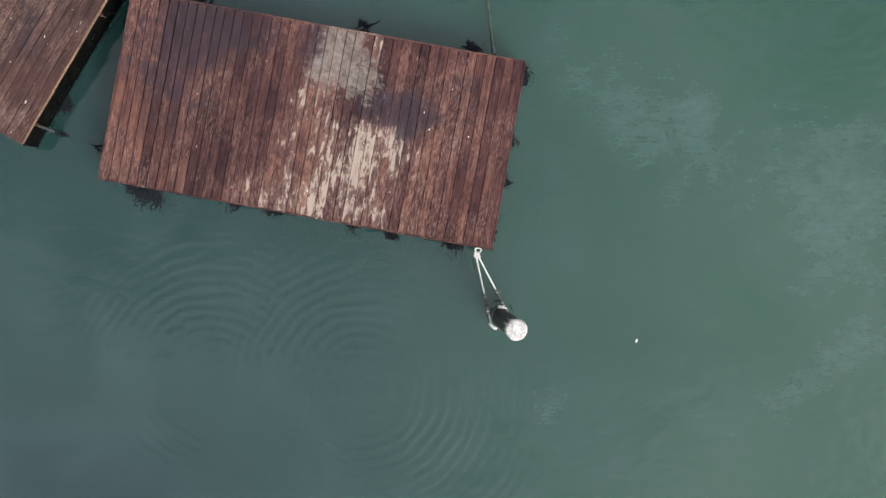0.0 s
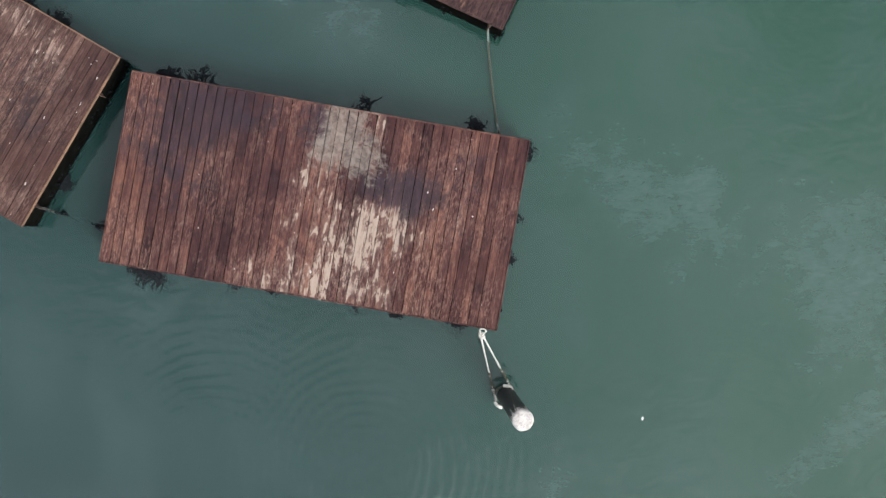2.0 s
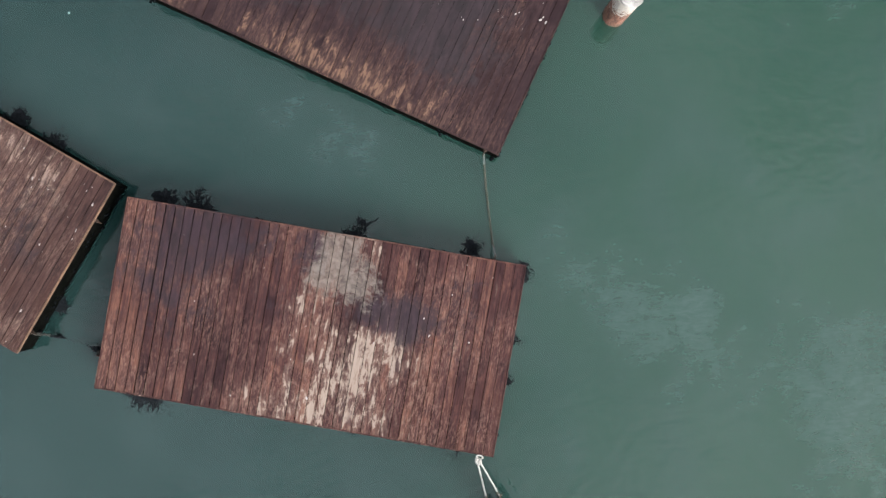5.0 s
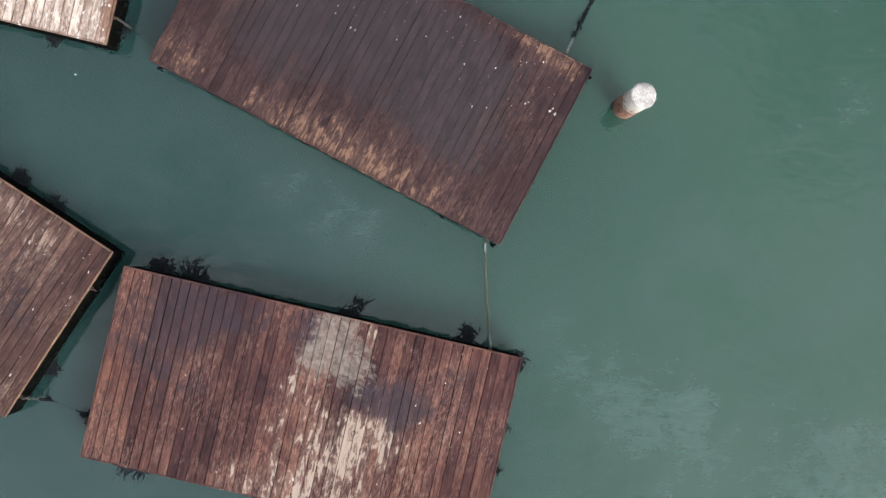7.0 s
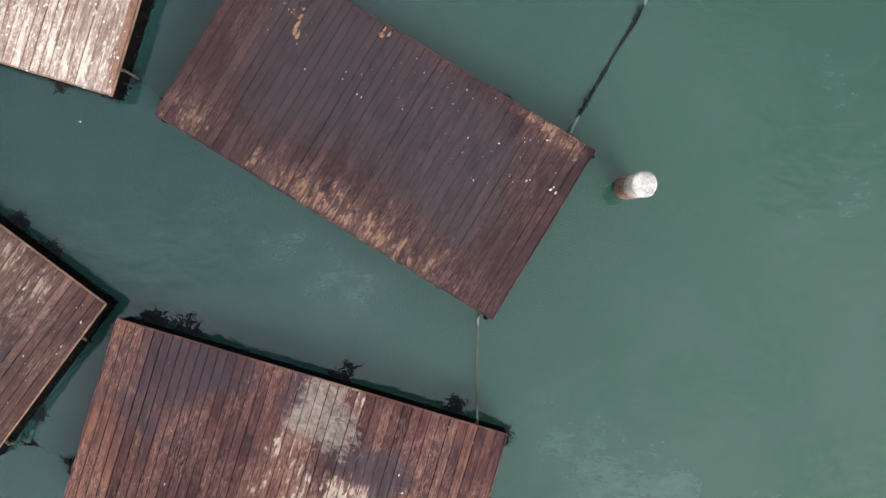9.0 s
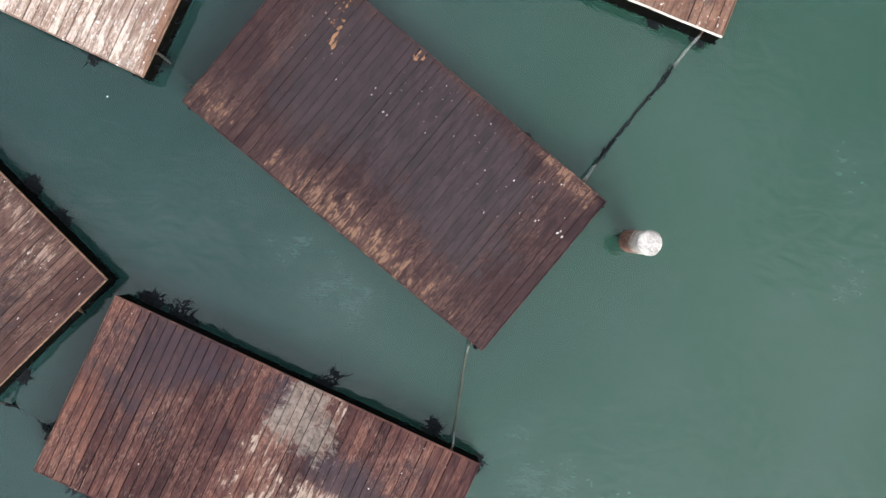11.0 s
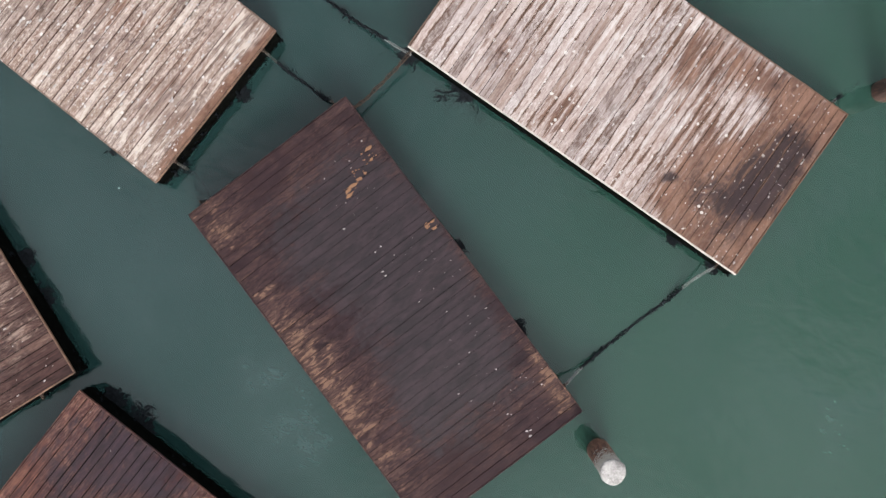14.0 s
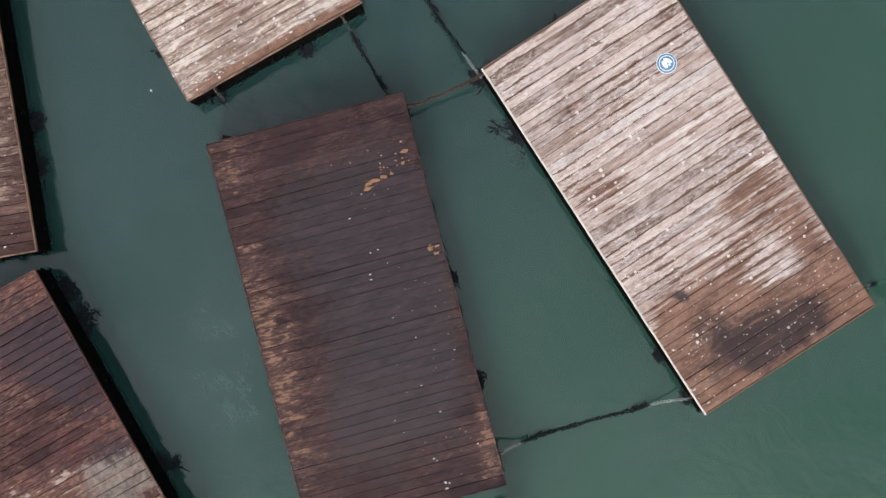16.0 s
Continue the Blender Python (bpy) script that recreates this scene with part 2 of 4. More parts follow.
    # dried mud
    if fields["mud"] is not None:
        crust = n.math("ADD", n.math("MULTIPLY", n.noise(p, 3.6, 9, 0.75, 1.4), 0.75), n.math("MULTIPLY", n.noise(n.vec("MULTIPLY", p, (1, 0.5, 1)), 16, 6, 0.7, 0.8), 0.25))
        mud_mask = n.span(n.math("ADD", crust, n.math("MULTIPLY", fields["mud"], 0.30)), 0.65, 0.77)
        colour = n.mix(n.math("MULTIPLY", mud_mask, 0.76), colour, n.mix(n.span(n.noise(p, 7, 9, 0.75, 0.8), 0.34, 0.64), (0.070, 0.058, 0.055), (0.180, 0.155, 0.135)))
    if droppings:
        cells = n.node("TexVoronoi")
        n.put(cells.inputs["Vector"], n.vec("ADD", p, n.vec("MULTIPLY", n.node("TexNoise").outputs["Color"], (0.02, 0.02, 0))))
        cells.inputs["Scale"].default_value = 11.0
        hue = n.node("SeparateColor")
        n.put(hue.inputs[0], cells.outputs["Color"])
        size = n.math("MULTIPLY", n.math("POWER", hue.outputs[0], 3.0), 0.34)
        dot = n.math("MULTIPLY", n.span(n.math("SUBTRACT", size, cells.outputs["Distance"]), 0.0, 0.05), n.span(n.math("ADD", area, n.math("MULTIPLY", hue.outputs[1], 0.3)), 0.75 - droppings * 0.3, 0.85 - droppings * 0.3))
        colour = n.mix(n.math("MULTIPLY", dot, 0.7), colour, (0.55, 0.53, 0.50))
    n.put(n.bsdf.inputs["Base Color"], colour)
    n.put(n.bsdf.inputs["Roughness"], n.math("SUBTRACT", n.span(grain, 0.2, 0.8, 0.62, 0.86), n.math("MULTIPLY", wet_mask, 0.15)))
    n.put(n.bsdf.inputs["Specular IOR Level"], n.math("ADD", 0.12, n.math("MULTIPLY", wet_mask, gloss)))
    h = n.math("ADD", n.math("MULTIPLY", grain, 0.7), n.math("MULTIPLY", fine, 0.3))
    n.bump(n.math("SUBTRACT", h, n.math("MULTIPLY", worn_mask, 0.25)), 0.7, 0.008)
    return n.mat


# stains and wear on the decks: (kind, x, y, half length, half width, strength)
MUD_A = [("mud", 0.36, 0.95, 0.62, 0.55, 1.0), ("mud", 0.2, 1.38, 0.4, 0.35, 0.7), ("mud", 0.8, 0.55, 0.5, 0.4, 0.5), ("mud", -0.05, 0.7, 0.35, 0.3, 0.4)]
WORN_A = [("worn", 0.66, -0.45, 0.42, 0.8, 0.85), ("worn", 1.36, -0.04, 0.55, 0.5, 0.8), ("worn", 1.24, -0.6, 0.6, 0.8, 0.7), ("worn", 0.67, 1.35, 0.3, 0.45, 0.8), ("worn", 0.1, -0.5, 0.7, 1.2, 0.6), ("worn", -0.1, 0.55, 0.3, 0.6, 0.6), ("worn", 0.5, -1.3, 1.6, 0.4, 0.6), ("worn", -1.6, -1.3, 1.4, 0.35, 0.45), ("worn", -1.5, 0.4, 0.3, 0.5, 0.5), ("worn", 2.3, -0.05, 0.3, 0.35, 0.65)]
WET_A = [("wet", -0.15, 1.2, 0.28, 0.55, 0.85), ("wet", 1.15, 0.42, 0.6, 0.4, 0.9), ("wet", 1.5, 0.25, 0.5, 0.4, 0.6), ("wet", 0.78, -1.08, 0.28, 0.4, 0.6), ("wet", 1.5, -0.46, 0.3, 0.4, 0.4), ("wet", -2.3, 0.5, 1.0, 1.3, 0.85), ("wet", -1.3, 1.2, 1.1, 0.6, 0.75), ("wet", 2.2, 0.6, 0.8, 0.9, 0.55), ("wet", -0.6, 0.2, 0.7, 0.5, 0.45), ("wet", 0.6, 0.3, 0.4, 0.3, 0.5)]
WET_C = [("wet", -1.2, 0.9, 1.5, 0.8, 1.3), ("wet", 0.6, 0.8, 1.7, 0.7, 1.3), ("wet", 0.3, 0.1, 2.6, 0.9, 1.0), ("wet", -1.6, -0.4, 1.0, 0.7, 0.7), ("wet", 1.6, -0.5, 1.0, 0.6, 0.6)]
WORN_C = [("worn", 0.3, -1.38, 2.8, 0.36, 0.95), ("worn", -2.6, -1.2, 0.5, 0.4, 0.9), ("worn", 2.6, 1.3, 0.5, 0.35, 0.9), ("worn", 1.9, 1.42, 0.9, 0.15, 0.8), ("worn", 0.3, -1.0, 2.0, 0.4, 0.4)]
WET_E = [("wet", 2.62, 0.45, 0.45, 0.6, 1.35), ("wet", 2.58, -0.25, 0.5, 0.55, 1.2), ("wet", 2.45, -0.9, 0.6, 0.5, 0.55), ("wet", 2.1, -0.5, 0.5, 0.6, 0.4), ("wet", 1.35, -0.86, 0.16, 0.16, 1.0), ("wet", 1.66, -0.62, 0.3, 0.4, 0.4), ("wet", 0.77, 1.4, 0.12, 0.6, 0.5), ("wet", -1.8, -0.9, 0.12, 0.6, 0.5), ("wet", -0.55, -1.0, 0.12, 0.7, 0.5), ("wet", 1.9, 1.2, 0.14, 0.5, 0.6)]
WORN_E = [("worn", 0.2, 0.3, 2.6, 1.5, 0.4)]
RUST_E = [("rust", -1.8, -0.9, 0.5, 0.6, 0.35), ("rust", 0.3, 1.0, 0.9, 0.6, 0.5), ("rust", 0.95, 0.2, 0.6, 0.9, 0.45), ("rust", -0.55, -1.0, 0.35, 0.6, 0.7), ("rust", 1.75, -0.6, 0.6, 0.8, 1.1), ("rust", 1.4, 1.2, 0.7, 0.4, 0.8), ("rust", 2.7, -0.9, 0.6, 0.8, 1.5), ("rust", 2.5, 1.2, 0.8, 0.4, 1.1), ("rust", 2.1, -0.2, 0.6, 1.4, 0.8), ("rust", 2.6, 0.2, 0.5, 1.4, 1.2), ("rust", 3.0, 0.0, 0.3, 1.7, 1.7), ("rust", 2.7, -1.25, 0.6, 0.4, 1.7), ("rust", 2.0, -1.2, 0.7, 0.4, 1.2), ("rust", 2.92, 0.9, 0.22, 0.9, 1.6)]

WOOD = {
    "a": deck_wood("red_brown_deck_wood", "a", (0.0160, 0.0066, 0.0085), (0.0500, 0.0218, 0.0208), (0.130, 0.060, 0.043), (0.29, 0.232, 0.195), (0.0155, 0.0100, 0.0158), 0.670, 0.88, 0.5, MUD_A + WORN_A + WET_A, specks_at=(44, 0.2), gloss=0.10),
    "b": deck_wood("brown_deck_wood", "b", (0.019, 0.010, 0.010), (0.050, 0.0265, 0.024), (0.105, 0.062, 0.049), (0.25, 0.185, 0.155), (0.0145, 0.0105, 0.0145), 0.68, 0.75, 0.6, [
        ("wet", 2.3, 0.2, 0.5, 1.0, 0.6), ("wet", 1.2, 0.2, 0.9, 1.1, 0.6), ("worn", 0.9, 1.3, 1.3, 0.4, 0.9), ("worn", 2.1, 0.9, 0.9, 0.6, 0.8), ("worn", 2.6, -1.2, 0.5, 0.4, 0.8),
    ], specks_at=(44, 0.2)),
    "c": deck_wood("soaked_dark_deck_wood", "c", (0.0120, 0.0064, 0.0082), (0.0265, 0.0148, 0.0170), (0.058, 0.033, 0.030), (0.17, 0.100, 0.07), (0.0165, 0.0124, 0.0162), 0.668, 0.85, 0.42, WET_C + WORN_C, specks_at=(46, 0.18), grainy=0.22, boards=0.05, gloss=0.12),
    "d": deck_wood("pale_grey_deck_wood", "d", (0.064, 0.040, 0.032), (0.215, 0.163, 0.143), (0.38, 0.312, 0.277), (0.51, 0.445, 0.395), (0.072, 0.052, 0.052), 0.57, 0.75, 0.6, [
        ("wet", 1.1, -0.3, 0.9, 0.6, 0.55), ("wet", 2.35, -0.1, 0.16, 1.1, 0.4), ("worn", 2.7, 1.0, 0.5, 0.6, 0.5), ("worn", 2.4, -1.1, 0.8, 0.5, 0.4),
        ("rust", 3.0, 0.0, 0.10, 1.7, 1.6), ("rust", 2.4, 0.3, 0.4, 1.1, 0.35), ("rust", 1.3, 0.4, 0.5, 0.7, 0.45), ("rust", 0.2, 0.2, 0.9, 0.9, 0.4),
    ], 0.9, 0.7, 0.52, 0.6, (38, 0.4)),
    "e": deck_wood("silvered_deck_wood", "e", (0.090, 0.057, 0.046), (0.270, 0.224, 0.214), (0.41, 0.368, 0.356), (0.52, 0.486, 0.472), (0.0125, 0.0090, 0.0128), 0.60, 0.52, 0.4, WET_E + WORN_E + RUST_E, 0.3, 0.45, 0.55, 0.9, grainy=0.28, boards=0.13, warm=0.38, wide=4.5),
}

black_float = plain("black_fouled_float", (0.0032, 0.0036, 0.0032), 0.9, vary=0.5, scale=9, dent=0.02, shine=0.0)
weed_mat = plain("dark_brown_seaweed", (0.0130, 0.0150, 0.0175), 0.9, vary=0.5, scale=25, shine=0.0)
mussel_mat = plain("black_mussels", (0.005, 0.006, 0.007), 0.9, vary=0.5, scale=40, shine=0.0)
steel = plain("galvanised_chain_steel", (0.20, 0.21, 0.205), 0.55, 0.4, 0.3, 30, 0.002)
rusty = plain("rusty_chain_steel", (0.034, 0.019, 0.012), 0.8, 0.1, 0.5, 30, 0.002)
fouled_steel = plain("fouled_chain_steel", (0.085, 0.075, 0.058), 0.7, 0.2, 0.5, 30, 0.002)
dull_steel = plain("dull_wet_chain_steel", (0.06, 0.06, 0.055), 0.55, 0.5, 0.45, 30, 0.002)
white_rope = plain("white_nylon_rope", (0.50, 0.48, 0.45), 0.8, vary=0.15, scale=40)
foul_rope = plain("algae_covered_rope", (0.05, 0.045, 0.03), 0.7, vary=0.7, scale=25)
guano = plain("chalky_bird_droppings", (0.34, 0.318, 0.306), 0.9, vary=0.3, scale=10, dent=0.006)
white_paint = plain("white_sign_face", (0.50, 0.52, 0.54), 0.45, vary=0.05)
blue_paint = plain("blue_sign_print", (0.05, 0.15, 0.25), 0.45, vary=0.12)
cap_mat = plain("chalk_white_pile_top", (0.31, 0.297, 0.288), 0.9, vary=0.45, scale=5, dent=0.03)
tan_crumb = plain("orange_brown_crumbs", (0.20, 0.105, 0.055), 0.8, vary=0.3, scale=30)
feather_mat = plain("white_feather", (0.78, 0.78, 0.76), 0.7, vary=0.06)


# rim colours that hold the lit look of single raft edges
lit_tan_rim = plain("lit_tan_rim_wood", (0.115, 0.066, 0.044), 0.8, vary=0.65, scale=4)
lit_worn_rim = plain("lit_worn_rim_wood", (0.42, 0.385, 0.35), 0.8, vary=0.25, scale=6)


def pile_wood(name, place, dark, light, crust_from):
    n = Nodes(name)
    p = n.local(place, 0)
    around = n.vec("MULTIPLY", p, (9, 9, 1.4))
    grain, fine = n.noise(around, 2.2, 7, 0.65, 0.6), n.noise(p, 60, 4)
    colour = n.mix(n.span(grain, 0.32, 0.68), dark, light)
    sep = n.node("SeparateXYZ")
    n.put(sep.inputs[0], p)
    crust = n.math("ADD", n.noise(p, 9, 8, 0.78, 1.0), n.math("MULTIPLY", n.math("SUBTRACT", sep.outputs[2], crust_from), 0.36))
    mask = n.span(crust, 0.50, 0.55)
    colour = n.mix(mask, colour, n.mix(fine, (0.26, 0.24, 0.21), (0.54, 0.51, 0.47)))
    # dark green growth below the waterline, which also stands in for the pile's reflection
    slime_reflection = n.span(n.math("ADD", sep.outputs[2], n.math("MULTIPLY", n.noise(p, 9, 5), 0.16)), WATER + 0.04, WATER + 0.14, 0.95, 0.0)
    colour = n.mix(slime_reflection, colour, n.mix(fine, (0.004, 0.013, 0.007), (0.012, 0.030, 0.015)))
    n.put(n.bsdf.inputs["Base Color"], colour)
    n.bump(n.math("ADD", grain, n.math("MULTIPLY", fine, 0.3)), 0.8, 0.03)
    return n.set(Roughness=0.85)


def sleeve():
    n = Nodes("black_pile_sleeve")
    p = n.local((0.78, -5.475, 0), 0)
    sep = n.node("SeparateXYZ")
    n.put(sep.inputs[0], p)
    drip = n.noise(n.vec("MULTIPLY", p, (11, 11, 0.8)), 2.4, 6, 0.65, 0.3)
    mask = n.span(n.math("ADD", drip, n.math("MULTIPLY", n.math("SUBTRACT", sep.outputs[2], 1.35), 0.5)), 0.60, 0.72)
    fine = n.noise(p, 45, 5)
    n.put(n.bsdf.inputs["Base Color"], n.mix(mask, n.mix(fine, (0.006, 0.006, 0.006), (0.018, 0.017, 0.017)), (0.42, 0.40, 0.38)))
    n.bump(fine, 0.5, 0.01)
    return n.set(Roughness=0.5)


pile_mat = pile_wood("red_brown_pile_wood", (2.885, 2.40, 0), (0.07, 0.03, 0.022), (0.24, 0.115, 0.078), 0.68)
dark_pile_mat = pile_wood("dark_brown_pile_wood", (4.48, 9.44, 0), (0.022, 0.010, 0.008), (0.10, 0.050, 0.036), 0.62)
sleeve_mat = sleeve()


# pale sky sheen painted into the water's colour: x, y, half length, half width, turn, strength
SHEEN_PATCHES = [(6.3, -3.9, 1.5, 1.9, 0, 1.0), (4.0, -2.3, 0.5, 0.35, 20, 0.7), (5.9, -6.5, 2.0, 0.45, 35, 0.8), (1.5, -6.9, 1.3, 0.8, -20, 0.6), (-1.9, 0.85, 1.9, 0.8, -28, 0.75), (2.6, -1.8, 1.7, 0.8, -30, 0.8), (3.6, -3.0, 1.4, 1.0, 0, 0.6), (-4.6, 1.3, 1.2, 0.7, -25, 0.45), (1.9, -3.6, 0.7, 1.8, 20, 0.4), (6.2, 3.0, 1.2, 2.4, 10, 0.4)]


def water_hue(n, p, left, right):
    """Green on the open side, greyer between the rafts, darker and bluer towards one near corner."""
    sep = n.node("SeparateXYZ")
    n.put(sep.inputs[0], p)
    stray = n.math("MULTIPLY", n.math("SUBTRACT", n.noise(p, 0.25, 3), 0.5), 5.0)
    open_side = n.span(n.math("ADD", n.math("ADD", sep.outputs[0], stray), n.math("MULTIPLY", sep.outputs[1], 0.1)), -4.5, 5.5)
    tone = n.mix(open_side, left, right)
    from_corner = n.vec("LENGTH", n.vec("MULTIPLY", n.vec("SUBTRACT", p, (-7.2, -8.6, 0)), (0.26, 0.42, 0)))
    return n.mix(n.span(from_corner, 0.3, 1.4, 0.75, 0.0), tone, tuple(c * f for c, f in zip(left, (0.62, 0.60, 0.74))))


def water_surface():
    """Turbid harbour water: a gloss over silt-laden water that lets a little show from just below."""
    n = Nodes("green_harbour_water")
    t = n.tree
    p = n.local()
    wave = n.noise(n.vec("MULTIPLY", p, (1, 1.5, 1)), 2.2, 2.4, 0.5, 0.6)
    swell = n.noise(p, 0.7, 2)
    h = n.math("ADD", n.math("MULTIPLY", wave, 0.5), n.math("MULTIPLY", swell, 0.5))
    # rings that spread on the calm water from two places
    for x, y, inner, outer, size in ((-1.5, -6.5, 0.5, 3.6, 0.30), (-3.9, -6.3, 0.6, 3.0, 0.28)):
        rings = n.node("TexWave", wave_type="RINGS", rings_direction="SPHERICAL")
        n.put(rings.inputs["Vector"], n.vec("SUBTRACT", p, (x, y, 0)))
        rings.inputs["Scale"].default_value, rings.inputs["Distortion"].default_value = 1.75, 4.5
        rings.inputs["Detail"].default_value, rings.inputs["Detail Scale"].default_value = 2.0, 0.8
        away = n.vec("LENGTH", n.vec("SUBTRACT", p, (x, y, 0)))
        near = n.math("MULTIPLY", n.span(away, inner * 0.5, inner * 2), n.span(away, inner * 2, outer, 1.0, 0.0))
        near = n.math("MULTIPLY", near, n.span(n.noise(p, 0.9, 3), 0.35, 0.6, 0.15, 1.0))
        h = n.math("ADD", h, n.math("MULTIPLY", n.math("MULTIPLY", rings.outputs["Fac"], near), size))
    bump = n.node("Bump")
    bump.inputs["Strength"].default_value, bump.inputs["Distance"].default_value = 0.24, 0.10
    n.put(bump.inputs["Height"], h)
    silt = water_hue(n, p, (0.0120, 0.0330, 0.0315), (0.0162, 0.0490, 0.0345))
    # broad paler blotches, part of the same painted sheen
    sheen_noise = n.noise(n.vec("MULTIPLY", p, (1, 0.8, 1)), 0.42, 7, 0.6, 1.6)
    silt = n.mix(n.math("MULTIPLY", n.span(sheen_noise, 0.42, 0.70), 0.22), silt, (0.034, 0.064, 0.064))
    # the painted sheen patches, torn at their edges and hatched like ripple highlights
    field = 0.0
    for x, y, rx, ry, turn, amp in SHEEN_PATCHES:
        m = n.node("Mapping", vector_type="TEXTURE")
        n.put(m.inputs[0], p)
        m.inputs[1].default_value, m.inputs[2].default_value, m.inputs[3].default_value = (x, y, 0), (0, 0, radians(turn)), (rx, ry, 1000)
        field = n.math("ADD", field, n.span(n.vec("LENGTH", m.outputs[0]), 0.0, 1.5, amp, 0.0))
    torn = n.math("ADD", n.math("MULTIPLY", n.noise(p, 1.3, 8, 0.66, 0.8), 0.6), n.math("MULTIPLY", n.noise(n.vec("MULTIPLY", p, (1.6, 3.0, 1)), 3.0, 6, 0.65, 0.7), 0.4))
    patch = n.span(n.math("ADD", torn, n.math("MULTIPLY", field, 0.22)), 0.50, 0.78)
    ripple = n.span(n.noise(n.vec("MULTIPLY", p, (1.5, 4.6, 1)), 2.6, 5, 0.62, 0.9), 0.34, 0.66, 0.35, 1.0)
    patch = n.math("MULTIPLY", n.math("MULTIPLY", patch, ripple), n.math("ADD", 0.11, n.math("MULTIPLY", n.math("MINIMUM", field, 1.0), 0.20)))
    silt = n.mix(patch, silt, (0.080, 0.122, 0.126))
    body = n.node("BsdfDiffuse")
    n.put(body.inputs[0], silt)
    soft = n.node("Bump")
    soft.inputs["Strength"].default_value, soft.inputs["Distance"].default_value = 0.17, 0.10
    n.put(soft.inputs["Height"], h)
    n.put(body.inputs["Normal"], soft.outputs[0])
    clear = n.node("BsdfTransparent")
    veil = n.node("MixShader")
    n.put(veil.inputs[0], 0.92)
    t.links.new(clear.outputs[0], veil.inputs[1])
    t.links.new(body.outputs[0], veil.inputs[2])
    gloss = n.node("BsdfGlossy")
    gloss.inputs["Roughness"].default_value = 0.06
    n.put(gloss.inputs["Normal"], bump.outputs[0])
    fres = n.node("Fresnel")
    fres.inputs[0].default_value = 1.50
    n.put(fres.inputs["Normal"], bump.outputs[0])
    last = n.node("MixShader")
    t.links.new(fres.outputs[0], last.inputs[0])
    t.links.new(veil.outputs[0], last.inputs[1])
    t.links.new(gloss.outputs[0], last.inputs[2])
    t.links.new(last.outputs[0], n.out.inputs[0])
    return n.mat


def depth_layer():
    n = Nodes("green_depth_layer")
    p = n.local()
    tone = water_hue(n, p, (0.0250, 0.076, 0.067), (0.0330, 0.110, 0.075))
    n.put(n.bsdf.inputs["Base Color"], n.mix(n.span(n.noise(p, 0.5, 6), 0.3, 0.7), tone, n.mix(0.20, tone, (0.075, 0.135, 0.13))))
    return n.set(Roughness=1.0, Specular_IOR_Level=0.0)


water_mat, depth_mat = water_surface(), depth_layer()


# ---- building blocks ----
def mesh_of(name, bm, material, smooth=False):
    me = bpy.data.meshes.new(name)
    bm.to_mesh(me)
    bm.free()
    for m in material if isinstance(material, (list, tuple)) else [material]:
        me.materials.append(m)
    if smooth:
        me.polygons.foreach_set("use_smooth", [True] * len(me.polygons))
    return me


def part(name, bm, material, parent, label="", smooth=False):
    ob = new(name, mesh_of(name, bm, material, smooth))
    ob.parent = parent
    return tagged(ob, label)


def raw(name, verts, faces, material, parent=None, label="", smooth=True):
    me = bpy.data.meshes.new(name)
    me.from_pydata(verts, [], faces)
    me.materials.append(material)
    me.polygons.foreach_set("use_smooth", [smooth] * len(me.polygons))
    ob = new(name, me)
    ob.parent = parent
    return tagged(ob, label)


def box(bm, lo, hi, bevel=0.0, segs=2):
    c = [(a + b) / 2 for a, b in zip(lo, hi)]
    s = [b - a for a, b in zip(lo, hi)]
    made = bmesh.ops.create_cube(bm, size=1, matrix=Matrix.LocRotScale(c, None, s))["verts"]
    if bevel:
        edges = list({e for v in made for e in v.link_edges})
        bmesh.ops.bevel(bm, geom=edges, offset=bevel, segments=segs, affect="EDGES", profile=0.5)


def sheet(name, half, z, material, label, category):
    ob = raw(name, [(-half, -half, z), (half, -half, z), (half, half, z), (-half, half, z)], [(0, 1, 2, 3)], material, smooth=False)
    return tagged(ob, label, category, kind="structure")


def tube(verts, faces, line, radius, sides=8, taper=None):
    """Adds a tube along a line of points."""
    line = [Vector(q) for q in line]
    base = len(verts)
    side = None
    for i, q in enumerate(line):
        way = (line[min(i + 1, len(line) - 1)] - line[max(i - 1, 0)]).normalized()
        if side is None:
            side = way.orthogonal().normalized()
        side = (side - way * side.dot(way)).normalized()
        up = way.cross(side)
        r = radius if taper is None else radius * taper(i / (len(line) - 1))
        for k in range(sides):
            a = 2 * math.pi * k / sides
            verts.append(tuple(q + (side * math.cos(a) + up * math.sin(a)) * r))
    for i in range(len(line) - 1):
        for k in range(sides):
            a, b = base + i * sides + k, base + i * sides + (k + 1) % sides
            faces.append((a, b, b + sides, a + sides))
    faces.append(tuple(base + k for k in reversed(range(sides))))
    faces.append(tuple(base + (len(line) - 1) * sides + k for k in range(sides)))


def sagging(a, b, sag, steps=60, wander=0.0, seed=1):
    """Points from a to b that hang through by sag and stray a little sideways."""
    a, b = Vector(a), Vector(b)
    flat = (b - a).cross(Vector((0, 0, 1))).normalized()
    out = []
    for i in range(steps + 1):
        f = i / steps
        q = a.lerp(b, f)
        q.z -= sag * (1 - (2 * f - 1) ** 4)
        q += flat * wander * math.sin(math.pi * f) * (noise.noise((f * 4 + seed * 7.3, seed, 0)) * 1.6 + 0.3)
        out.append(q)
    return out


